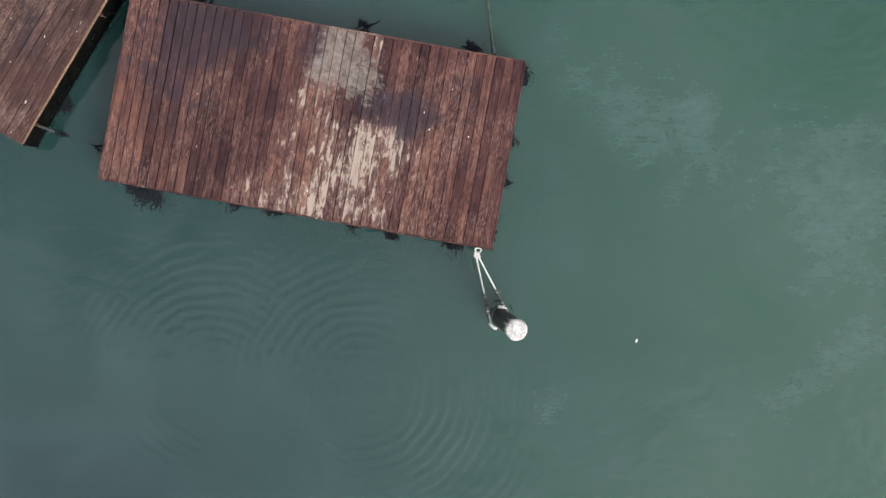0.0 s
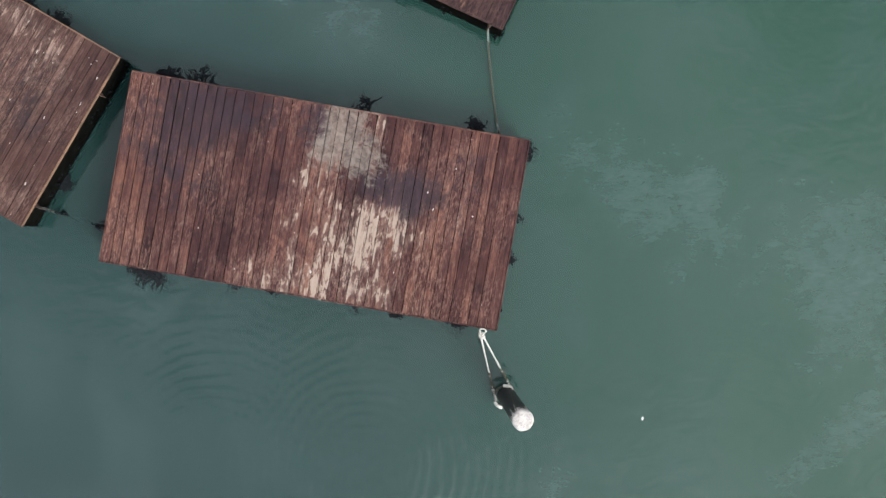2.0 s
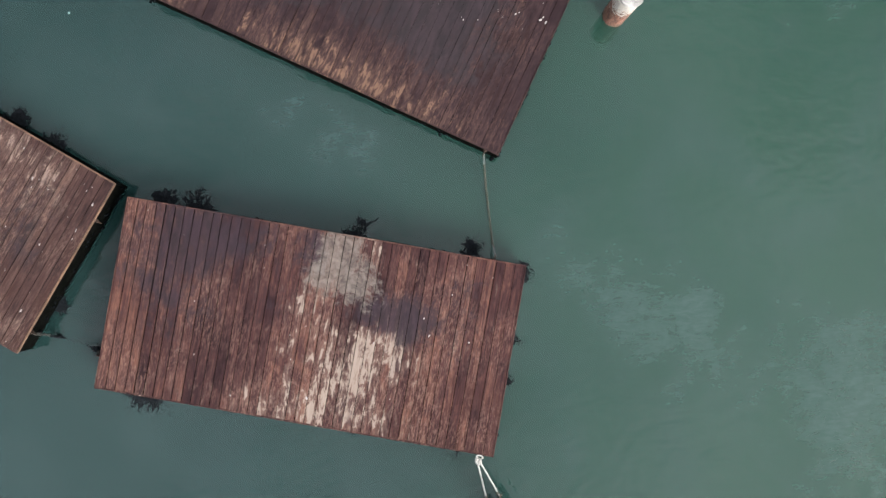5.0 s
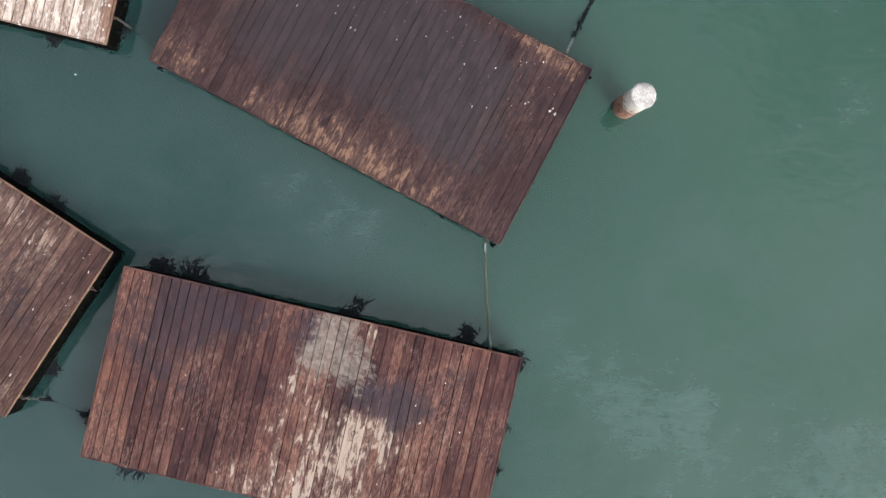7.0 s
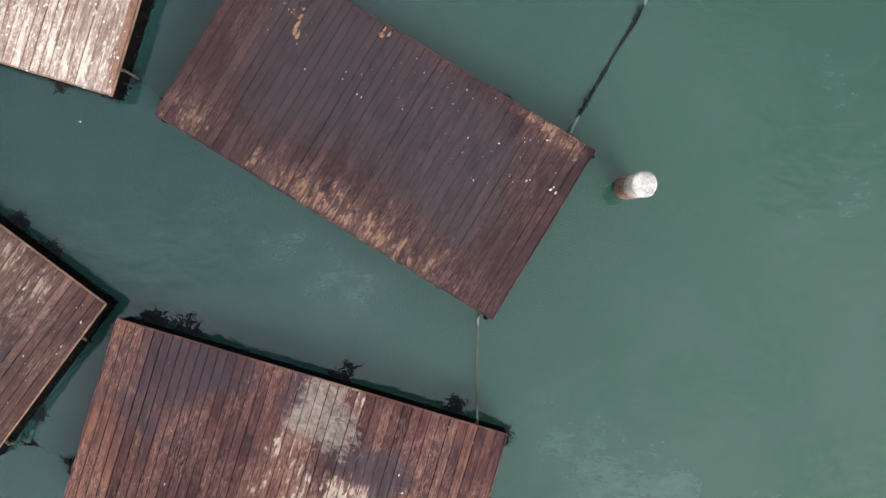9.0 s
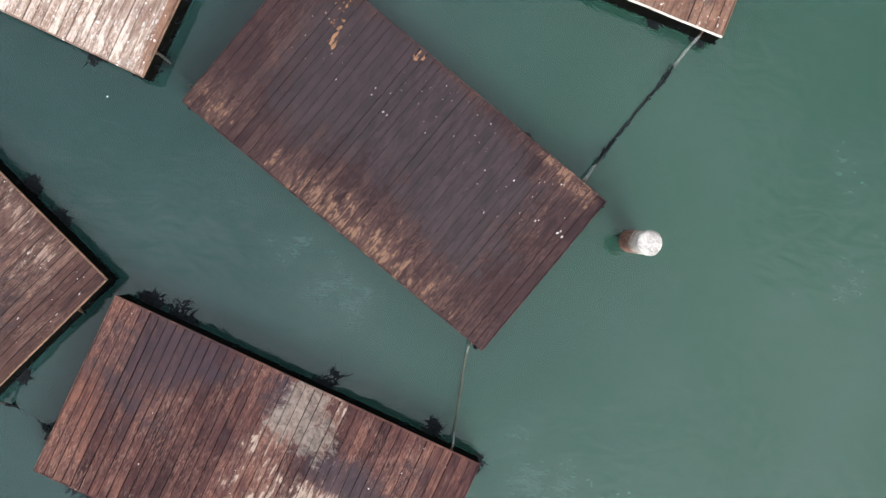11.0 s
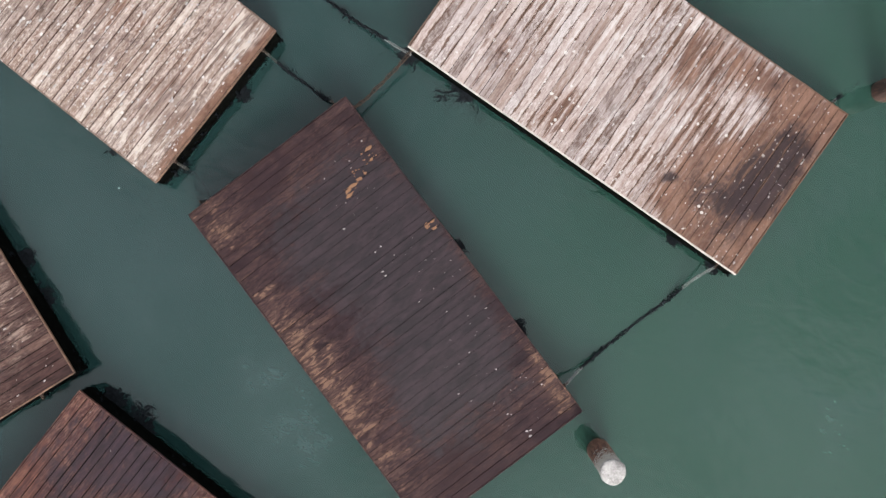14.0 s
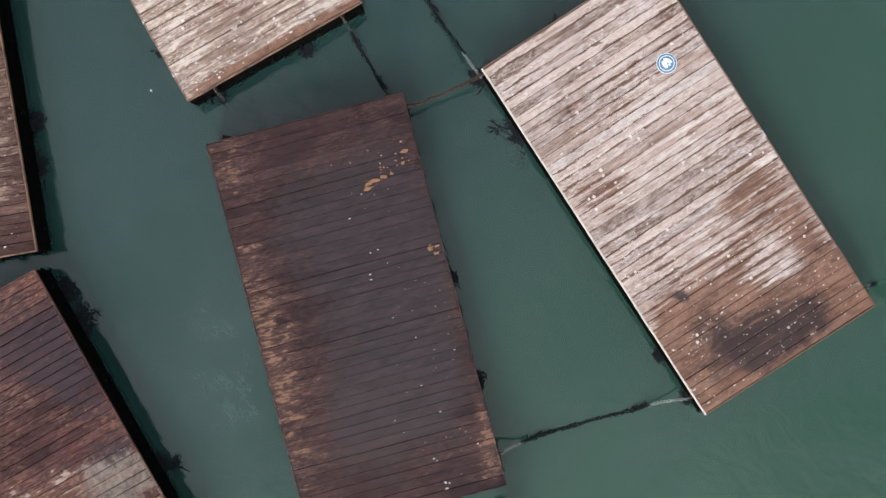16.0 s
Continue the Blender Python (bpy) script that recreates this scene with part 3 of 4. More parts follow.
def spaced(line, step):
    """Places and directions at even steps along a line."""
    out, left = [], 0.0
    for p, q in zip(line, line[1:]):
        d = (q - p).length
        while left <= d:
            out.append((p.lerp(q, left / d), (q - p).normalized()))
            left += step
        left -= d
    return out


def links(line, step=0.054, thick=0.007, long=0.037, wide=0.020):
    """A chain of open links along a line."""
    verts, faces = [], []
    ring = []
    for k in range(12):
        a = 2 * math.pi * k / 12
        ring.append((math.cos(a) * wide * 0.72 + 0, math.sin(a)))
    for i, (q, way) in enumerate(spaced(line, step)):
        side = way.cross(Vector((0, 0, 1))).normalized()
        up = side.cross(way)
        tilt = math.pi / 4 + (math.pi / 2) * (i % 2) + 0.25 * math.sin(i * 1.7)
        s = side * math.cos(tilt) + up * math.sin(tilt)
        w = way.cross(s)
        base = len(verts)
        for k in range(12):
            a = 2 * math.pi * k / 12
            ca, sa = math.cos(a), math.sin(a)
            centre = q + way * (ca * wide + math.copysign(long - wide, ca) * min(1, abs(ca) * 3)) + s * (sa * wide)
            out = (way * ca + s * sa).normalized()
            for j in range(5):
                b = 2 * math.pi * j / 5
                verts.append(tuple(centre + (out * math.cos(b) + w * math.sin(b)) * thick))
        for k in range(12):
            for j in range(5):
                k2, j2 = (k + 1) % 12, (j + 1) % 5
                faces.append((base + k * 5 + j, base + k2 * 5 + j, base + k2 * 5 + j2, base + k * 5 + j2))
    return verts, faces


def blades(verts, faces, root, way, count, length, spread, rng, wide=0.035, drop=0.12):
    """Leafy weed that trails out from a root under water."""
    way = Vector((*way, 0)).normalized() if len(way) == 2 else Vector(way).normalized()
    for _ in range(count):
        a = rng.gauss(0, spread)
        d = Matrix.Rotation(a, 3, "Z") @ way
        l = length * rng.uniform(0.35, 1.0)
        side = d.cross(Vector((0, 0, 1)))
        w = wide * rng.uniform(0.5, 1.4)
        q = Vector(root) + Vector((rng.gauss(0, 0.04), rng.gauss(0, 0.04), rng.uniform(-0.03, 0.02)))
        bend = rng.uniform(-2.2, 2.2)
        base = len(verts)
        steps = 5
        for i in range(steps + 1):
            f = i / steps
            half = w * (0.35 + 1.3 * f * (1 - f) * 2) * (1 - f ** 4) + 0.004
            ruffle = 0.012 * math.sin(i * 2.1 + a * 5)
            verts.append(tuple(q + side * half + Vector((0, 0, ruffle))))
            verts.append(tuple(q - side * half - Vector((0, 0, ruffle))))
            q = q + d * (l / steps) + Vector((0, 0, -drop * l / steps))
            d = Matrix.Rotation(bend / steps, 3, "Z") @ d
            side = d.cross(Vector((0, 0, 1)))
        for i in range(steps):
            b = base + 2 * i
            faces.append((b, b + 1, b + 3, b + 2))


def lumps(verts, faces, places, rng, lo=0.02, hi=0.06):
    """Small rough eight-sided shells."""
    for q in places:
        r = rng.uniform(lo, hi)
        base = len(verts)
        turn = rng.uniform(0, 6.28)
        for z, f in ((-0.7, 0.55), (0.0, 1.0), (0.6, 0.6)):
            for k in range(6):
                a = turn + k * math.pi / 3
                rr = r * f * rng.uniform(0.75, 1.25)
                verts.append((q[0] + math.cos(a) * rr, q[1] + math.sin(a) * rr * 0.8, q[2] + z * r))
        for i in range(2):
            for k in range(6):
                a, b = base + i * 6 + k, base + i * 6 + (k + 1) % 6
                faces.append((a, b, b + 6, a + 6))
        faces.append(tuple(base + 12 + k for k in range(6)))


# ---- water and the murk layer below it ----
sheet("water", 2400, WATER, water_mat, "calm turbid green harbour water with pale sheen painted into its colour", "water")
# an added sheet, not the real bottom, gives the colour of deeper water
sheet("seabed", 2400, WATER - 1.3, depth_mat, "murky green layer standing in for the depth of the water", "seabed")

# ---- the five rafts ----
LABELS = {
    "a": "floating wooden raft with red-brown worn planks and a dried mud patch",
    "b": "floating wooden raft with brown planks, chained beside another raft",
    "c": "floating wooden raft with dark soaked planks, chained between other rafts",
    "d": "floating raft with pale weathered planks covered in bird droppings",
    "e": "floating raft with silvery weathered planks and a dark soaked end",
}


def board_mesh(name, length, width, thick, rng, material, ease=0.004):
    """One worn board along y: edges rubbed round, sides slightly uneven, ends cut a little off square."""
    steps = 7
    verts, faces = [], []
    skew, crown = rng.uniform(-0.006, 0.006), rng.uniform(-0.002, 0.003)
    for i in range(steps + 1):
        y = -length / 2 + length * i / steps
        left = -width / 2 + rng.uniform(-0.0002, 0.0025)
        right = width / 2 - rng.uniform(-0.0002, 0.0025)
        z = crown * math.sin(math.pi * i / steps) + rng.uniform(-0.001, 0.001)
        end = 0.003 if i in (0, steps) else 0.0
        for x, zz in ((left + 0.004, -thick), (left, z - end - ease), (left + ease, z - end), (right - ease, z - end), (right, z - end - ease), (right - 0.004, -thick)):
            verts.append((x, y + (skew * x / width if i in (0, steps) else 0), zz))
    for i in range(steps):
        for k in range(6):
            a, b = i * 6 + k, i * 6 + (k + 1) % 6
            faces.append((a, a + 6, b + 6, b))
    faces.append((0, 1, 2, 3, 4, 5))
    faces.append(tuple(steps * 6 + k for k in (5, 4, 3, 2, 1, 0)))
    me = bpy.data.meshes.new(name)
    me.from_pydata(verts, [], faces)
    me.materials.append(material)
    return me


# sides coloured as a lit edge: pale where also worn, tan elsewhere
RIMS = {
    ("e", 0, -1): (lit_worn_rim, "rim board with its worn, lit edge put into a pale colour"),
    ("b", 1, 0): (lit_tan_rim, "rim board with its lit edge put into a tan colour"),
    ("b", 0, 1): (lit_tan_rim, "rim board with its lit edge put into a tan colour"),
    ("d", 1, 0): (lit_tan_rim, "rim board with its lit edge put into a tan colour"),
}


def raft(key, seed):
    cx, cy, yaw, length, width = RAFTS[key]
    rng = random.Random(seed)
    wood = WOOD[key]
    root = new("raft")
    root.matrix_basis = pose(cx, cy, 0, 0, 0, yaw)
    tagged(root, LABELS[key], "raft", "moored rafts")
    hl, hw, rim = length / 2, width / 2, 0.024
    # rim boards round the deck
    for sx, sy in ((0, 1), (0, -1), (1, 0), (-1, 0)):
        bm = bmesh.new()
        if sy:
            lo, hi = (-hl + 0.004, min(sy * hw, sy * (hw - rim)), DECK - 0.06), (hl - 0.004, max(sy * hw, sy * (hw - rim)), DECK - 0.006)
        else:
            lo, hi = (min(sx * hl, sx * (hl - rim)), -hw + rim + 0.003, DECK - 0.06), (max(sx * hl, sx * (hl - rim)), hw - rim - 0.003, DECK - 0.008)
        box(bm, lo, hi, 0.006)
        bmesh.ops.subdivide_edges(bm, edges=[e for e in bm.edges if e.calc_length() > 1.0], cuts=14)
        for v in bm.verts:
            k = noise.noise((v.co.x * 2.3 + seed, v.co.y * 2.3, v.co.z))
            v.co += Vector((0.004 * k * (not sy), 0.004 * k * bool(sy), 0.003 * k))
        look_of, said = RIMS.get((key, sx, sy), (wood, ""))
        part("rim_board", bm, look_of, root, said)
    # black skirt boards under the rim, added to fill out the dark band there
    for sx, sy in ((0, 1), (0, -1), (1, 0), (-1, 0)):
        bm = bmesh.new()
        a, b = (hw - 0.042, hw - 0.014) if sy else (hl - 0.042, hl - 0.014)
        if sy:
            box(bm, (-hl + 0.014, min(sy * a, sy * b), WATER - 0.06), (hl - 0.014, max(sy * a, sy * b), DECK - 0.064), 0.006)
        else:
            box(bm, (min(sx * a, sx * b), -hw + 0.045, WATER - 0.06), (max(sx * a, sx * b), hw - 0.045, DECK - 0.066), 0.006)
        part("skirt_board", bm, black_float, root, "black skirt board below the rim")
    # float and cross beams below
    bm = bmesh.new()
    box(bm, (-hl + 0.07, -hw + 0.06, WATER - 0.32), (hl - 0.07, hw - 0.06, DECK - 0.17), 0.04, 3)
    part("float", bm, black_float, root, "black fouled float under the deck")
    for x in (-0.46, 0.0, 0.46):
        bm = bmesh.new()
        box(bm, (x * length - 0.045, -hw + 0.05 + rim + 0.004, DECK - 0.16), (x * length + 0.045, hw - 0.05 - rim - 0.004, DECK - 0.045), 0.006)
        part("beam", bm, wood, root)
    return root


ROOTS = {key: raft(key, 11 + i) for i, key in enumerate("abcde")}


def eye(key, x, y, z=DECK - 0.1):
    """A rusty mooring eye bolted to a raft's rim."""
    root = ROOTS[key]
    hl, hw = RAFTS[key][3] / 2, RAFTS[key][4] / 2
    out = Vector((1 if x > 0 else -1, 0, 0)) if hl - abs(x) < hw - abs(y) else Vector((0, 1 if y > 0 else -1, 0))
    p = Vector((x, y, z))
    if out.x:
        p.x = out.x * hl
    else:
        p.y = out.y * hw
    side = out.cross(Vector((0, 0, 1)))
    verts, faces = [], []
    tube(verts, faces, [p - out * 0.02, p + out * 0.02], 0.03, 6)
    plate = raw("mooring_eye", verts, faces, rusty, root, "rusty steel mooring eye")
    verts, faces = [], []
    ring = [p + out * (0.045 + 0.035 * math.cos(a)) + Vector((0, 0, 1)) * 0.035 * math.sin(a) for a in np.linspace(0, 2 * math.pi, 15)]
    tube(verts, faces, ring, 0.009, 6)
    raw("ring", verts, faces, rusty, plate)
    return on_raft(key, *(p + out * 0.06).xy, z)


def chain(a, b, sag, material, label, seed, weedy=(0.25, 0.75), wander=0.05, density=0, sunken=None, size=1.0):
    line = sagging(a, b, sag, wander=wander, seed=seed)
    i, j = int(60 * weedy[0]), int(60 * weedy[1])
    gauge = (0.054 * size, 0.007 * size, 0.037 * size, 0.020 * size)
    verts, faces = links(line[: i + 1] if i else line, *gauge)
    ob = raw("chain", verts, faces, material)
    tagged(ob, label, "chain", "mooring chains")
    below = ob
    if j > i > 0:
        verts, faces = links(line[i : j + 1], *gauge)
        below = raw("sunken_links", verts, faces, sunken or weed_mat, ob, "links under water, dark with growth")
    if i and j < 60:
        verts, faces = links(line[j:], *gauge)
        raw("far_links", verts, faces, material, ob)
    if density:
        rng = random.Random(seed)
        verts, faces = [], []
        for q, way in spaced(line[int(60 * weedy[0]) : int(60 * weedy[1]) + 1], 0.035):
            f = noise.noise((q.x * 2, q.y * 2, seed)) + 0.5
            lumps(verts, faces, [q + Vector((rng.gauss(0, 0.014), rng.gauss(0, 0.014), rng.gauss(0, 0.008))) for _ in range(4)], rng, 0.010, 0.024)
            for _ in range(max(0, int(density * f))):
                d = Matrix.Rotation(rng.uniform(0, 6.28), 3, "Z") @ way
                blades(verts, faces, q, d, 1, 0.08, 0.6, rng, 0.008, 0.1)
        raw("seaweed_growth", verts, faces, weed_mat, below, "dark seaweed growing on the chain")["kind"] = "stuff"
    return ob


# chains between the rafts
chain(eye("a", 2.60, 1.51), eye("c", 2.80, -1.51), 0.42, steel, "thin galvanised mooring chain between two rafts", 1, (0.10, 0.93), 0.0, 0, fouled_steel, 0.72)
chain(eye("c", 2.54, 1.51), eye("e", 2.74, -1.52), 0.474, steel, "galvanised chain sagging under water, thick with seaweed", 2, (0.13, 0.82), 0.04, 2)
corner = eye("e", -2.98, -1.52)
chain(eye("c", -2.80, 1.51), corner, 0.10, rusty, "rusty chain stretched between two raft corners", 3, (0, 0.0), 0.02, size=1.4)
chain(corner, (-5.4, 7.15, -0.22), 0.16, steel, "galvanised chain dropping under water, thick with seaweed", 4, (0.15, 1.0), 0.05, 2)
chain(eye("d", 3.06, 1.13), eye("c", -2.95, 1.30), 0.474, dull_steel, "dull steel chain dipping under water between rafts", 5, (0.12, 0.95), 0.01, 2)
chain(eye("d", 3.06, -1.05), eye("c", -2.98, -1.25), 1.0, dull_steel, "dull steel chain dropping under water from a raft", 6, (0.12, 0.9), 0.02, 1)
chain(eye("b", 3.05, -1.12), eye("a", -3.05, -1.0), 0.50, dull_steel, "dull steel chain dipping under dark weed between rafts", 7, (0.12, 0.9), 0.05, 3)


chain(eye("e", 2.78, 1.52), (4.13, 9.45, -0.22), 0.20, steel, "galvanised chain dropping under water from a raft edge", 8, (0.25, 1.0), 0.04, 2)
eye("b", 3.05, 0.85)


# ---- piles ----
def lathe(verts, faces, base, top, radius, rng, rings=16, sides=40, rough=0.02, tip=0.0):
    base, top = Vector(base), Vector(top)
    start = len(verts)
    off = rng.uniform(0, 50)
    for i in range(rings + 1):
        f = i / rings
        q = base.lerp(top, f)
        for k in range(sides):
            a = 2 * math.pi * k / sides
            r = radius(f) * (1 + rough * noise.noise((math.cos(a) * 2 + off, math.sin(a) * 2, f * 3)) + rough * 0.6 * noise.noise((math.cos(a) * 7 + off, math.sin(a) * 7, f * 2)))
            verts.append((q.x + math.cos(a) * r, q.y + math.sin(a) * r, q.z))
    for i in range(rings):
        for k in range(sides):
            a, b = start + i * sides + k, start + i * sides + (k + 1) % sides
            faces.append((a, b, b + sides, a + sides))
    last = start + rings * sides
    # an uneven domed top
    prev = last
    for f in (0.82, 0.55, 0.25):
        here = len(verts)
        for k in range(sides):
            a = 2 * math.pi * k / sides
            r = radius(1) * f
            verts.append((top.x + math.cos(a) * r, top.y + math.sin(a) * r, top.z + tip * (1 - f * f) + 0.012 * noise.noise((math.cos(a) * 3 * f + off, math.sin(a) * 3 * f, 4))))
        for k in range(sides):
            faces.append((prev + k, prev + (k + 1) % sides, here + (k + 1) % sides, here + k))
        prev = here
    faces.append(tuple(prev + k for k in range(sides)))


def pile(base, top, radius, body_mat, body_label, label, seed, cap_high):
    rng = random.Random(seed)
    root = new("mooring_pile")
    tagged(root, label, "pile", "mooring piles")
    base, top = Vector(base), Vector(top)
    split = top - (top - base).normalized() * cap_high
    verts, faces = [], []
    lathe(verts, faces, base - Vector((0, 0, 1.2)), split, lambda f: radius * (1.03 - 0.03 * f), rng, 22, 44, 0.035)
    raw("shaft", verts, faces, body_mat, root, body_label)
    verts, faces = [], []
    lathe(verts, faces, split, top, lambda f: radius * (1.03 + 0.02 * math.sin(math.pi * f)) * (1 - 0.05 * f ** 6), rng, 6, 44, 0.06, 0.015)
    raw("cap", verts, faces, cap_mat, root, "top caked white with bird droppings")
    return root


pile((2.875, 2.435, WATER), (2.900, 2.360, 1.28), 0.178, pile_mat, "red-brown timber with flaking whitish crust", "red-brown timber pile with a whitewashed top standing in water", 21, 0.06)
pile((4.480, 9.440, WATER), (4.490, 9.450, 1.15), 0.172, dark_pile_mat, "dark brown timber with flaking pale crust", "dark brown timber pile with pale crust standing beside a raft corner", 23, 0.06)
rope_pile = pile((0.715, -5.455, WATER), (0.850, -5.495, 1.90), 0.142, sleeve_mat, "black sleeve streaked with white droppings", "black sleeved pile with a white top, roped to a raft", 22, 0.05)


def twisted(line, radius, strands=3, turns=14, sides=6):
    """A laid rope: strands wound round a line."""
    verts, faces = [], []
    n = len(line)
    for s in range(strands):
        pts = []
        for i, q in enumerate(line):
            way = (line[min(i + 1, n - 1)] - line[max(i - 1, 0)]).normalized()
            a1 = way.orthogonal().normalized()
            a2 = way.cross(a1)
            a = 2 * math.pi * (s / strands + turns * i / (n - 1))
            pts.append(q + (a1 * math.cos(a) + a2 * math.sin(a)) * radius * 0.55)
        tube(verts, faces, pts, radius * 0.62, sides)
    return verts, faces


def rope_to_pile():
    knot = on_raft("a", 2.88, -1.60, DECK - 0.08)
    root = new("mooring_rope")
    tagged(root, "white nylon rope tied from a raft corner to a pile", "rope")
    rng = random.Random(5)
    centre = Vector((0.722, -5.457, WATER + 0.10))
    to = (centre - knot)
    side = Vector((-to.y, to.x, 0)).normalized()
    for s in (1, -1):
        end = centre + side * s * 0.155 + Vector((0, 0, 0.05))
        line = sagging(knot + side * s * 0.015, end, 0.10, 70)
        cut = 40
        verts, faces = twisted(line[: cut + 1], 0.012, turns=9)
        raw("rope_leg", verts, faces, white_rope, root)
        verts, faces = twisted(line[cut:], 0.013, turns=7)
        lumps(verts, faces, [line[rng.randrange(cut, 70)] + Vector((rng.gauss(0, 0.01), rng.gauss(0, 0.01), rng.gauss(0, 0.008))) for _ in range(26)], rng, 0.01, 0.022)
        leg = raw("fouled_rope_leg", verts, faces, foul_rope, root, "rope end dark with algae")
        verts, faces = [], []
        lumps(verts, faces, [line[i] + Vector((0, 0, 0.015)) for i in (44, 56, 59, 62, 64, 65, 66, 67, 68, 69, 70)], rng, 0.012, 0.026)
        raw("white_crust", verts, faces, guano, leg, "white crust on the rope")["kind"] = "stuff"
    # the turn round the pile
    ring = [centre + Vector((math.cos(a) * 0.162, math.sin(a) * 0.162, 0.03 + 0.015 * math.sin(a * 2))) for a in np.linspace(0, 2 * math.pi, 50)]
    verts, faces = twisted(ring, 0.014, turns=14)
    raw("pile_loop", verts, faces, foul_rope, root, "rope turn round the pile")
    for k, a0 in enumerate((0.9, 3.6)):
        arc = [centre + Vector((math.cos(a) * 0.175, math.sin(a) * 0.175, 0.05 + 0.02 * math.sin(a * 5))) for a in np.linspace(a0, a0 + 0.75, 16)]
        verts, faces = twisted(arc, 0.024, turns=3)
        raw("white_wrap", verts, faces, white_rope, root, "clean white rope wrap on the pile")
    # the hitch at the raft
    verts, faces = [], []
    line = []
    for i in range(90):
        a = i / 89 * 2 * math.pi * 4
        line.append(knot + Vector((0.034 * math.cos(a) + 0.008 * math.sin(a * 2.3), 0.034 * math.sin(a), -0.03 + 0.06 * i / 89)) - to.normalized() * 0.02 * math.sin(i * 0.21))
    v, f = twisted(line, 0.012, turns=30)
    loop = [on_raft("a", 2.88 + 0.05 * math.cos(a), -1.52 + 0.035 * math.sin(a), DECK + 0.012) for a in np.linspace(0.2, math.pi - 0.2, 20)]
    v2, f2 = twisted([knot, *loop, knot], 0.012, turns=10)
    f2 = [tuple(i + len(v) for i in q) for q in f2]
    raw("hitch", v + v2, f + f2, white_rope, root, "knotted white rope hitch")


rope_to_pile()


# ---- weed and shells round the floats ----
def fringe(key, seed):
    """Mussels and weed along a raft's waterline."""
    cx, cy, yaw, length, width = RAFTS[key]
    rng = random.Random(seed)
    verts, faces, wv, wf = [], [], [], []
    hl, hw = length / 2, width / 2
    for sx, sy in ((0, 1), (0, -1), (1, 0), (-1, 0)):
        span = length if sy else width
        count = int(span / 0.035)
        for i in range(count):
            s = (i / count - 0.5) * span
            grow = noise.noise((s * 1.3, sx * 3 + sy * 7, seed)) * 0.6 + noise.noise((s * 5, sx * 3 + sy * 7, seed + 9)) * 0.5
            reach = -0.06 + max(-0.02, 0.06 * grow)
            x, y = (s, sy * (hw + reach)) if sy else (sx * (hl + reach), s)
            for _ in range(3):
                q = on_raft(key, x + rng.gauss(0, 0.03), y + rng.gauss(0, 0.018), WATER + rng.uniform(-0.12, 0.30))
                lumps(verts, faces, [q], rng, 0.012, 0.042)
            if grow > 0.2 and rng.random() < 0.2:
                out = on_raft(key, x + sx, y + sy, 0) - on_raft(key, x, y, 0)
                blades(wv, wf, on_raft(key, x, y, WATER - 0.04), out, 4, 0.09, 0.8, rng, 0.008)
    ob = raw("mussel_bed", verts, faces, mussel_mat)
    tagged(ob, "black mussels crusting the waterline of a raft", "mussels", kind="stuff")
    ob = raw("weed_fringe", wv, wf, weed_mat)
    tagged(ob, "dark seaweed fringe at the waterline of a raft", "seaweed", kind="stuff")


for i, key in enumerate("abcde"):
    fringe(key, 31 + i)


def clump(x, y, way, size, seed, mat=None, label="dark ragged seaweed clump hanging under the raft edge"):
    rng = random.Random(seed)
    verts, faces = [], []
    roots = [(x + rng.gauss(0, 0.12 * size), y + rng.gauss(0, 0.12 * size), WATER + 0.008 - 0.03 * rng.random()) for k in range(10)]
    tube(verts, faces, roots, 0.012, 5)
    for root in roots:
        blades(verts, faces, root, way, 60, 0.26 * size, 1.4, rng, 0.0085 + 0.0030 * size, 0.08)
    ob = new("seaweed")
    ob.matrix_basis = pose(x, y, WATER - 0.1)
    tagged(ob, label, "seaweed", "seaweed round the rafts")
    here = Vector((x, y, WATER - 0.1))
    raw("fronds", [tuple(Vector(v) - here) for v in verts], faces, mat or weed_mat, ob)["kind"] = "stuff"
    verts, faces = [], []
    lumps(verts, faces, [(rng.gauss(0, 0.07 * size), rng.gauss(0, 0.07 * size), -0.08 * rng.random()) for _ in range(40)], rng, 0.015, 0.045)
    raw("mussels", verts, faces, mussel_mat, ob, "black mussels in the weed")["kind"] = "stuff"


def weed_along(key, side, spots, seed):
    """Clumps of weed on one side of a raft, at places along it, with their sizes."""
    hl, hw = RAFTS[key][3] / 2, RAFTS[key][4] / 2
    for k, (along, size) in enumerate(spots):
        x, y, out = {"near": (along, -hw + 0.03, (0, -1)), "far": (along, hw - 0.03, (0, 1)), "right": (hl - 0.03, along, (1, 0)), "left": (-hl + 0.03, along, (-1, 0))}[side]
        at = on_raft(key, x, y, 0)
        clump(at.x, at.y, (on_raft(key, x + out[0], y + out[1], 0) - at).xy, size, seed + k)


weed_along("a", "near", [(-2.42, 1.25), (-2.68, 0.5), (-0.44, 0.35), (-1.05, 0.3), (0.86, 0.4), (1.5, 0.3), (2.52, 0.7)], 60)
weed_along("a", "far", [(0.35, 0.7), (-2.7, 0.7), (-2.17, 0.95), (2.28, 0.8)], 70)
weed_along("a", "right", [(1.3, 0.5), (0.31, 0.3), (-0.38, 0.35)], 80)
weed_along("a", "left", [(-0.96, 0.7)], 85)
weed_along("b", "far", [(1.01, 0.7), (1.71, 0.6)], 90)
weed_along("b", "right", [(-0.7, 0.6)], 93)
weed_along("e", "near", [(-1.92, 1.1), (2.04, 0.4), (2.82, 0.4)], 96)
weed_along("e", "left", [(-1.40, 1.0), (-0.09, 0.4)], 100)
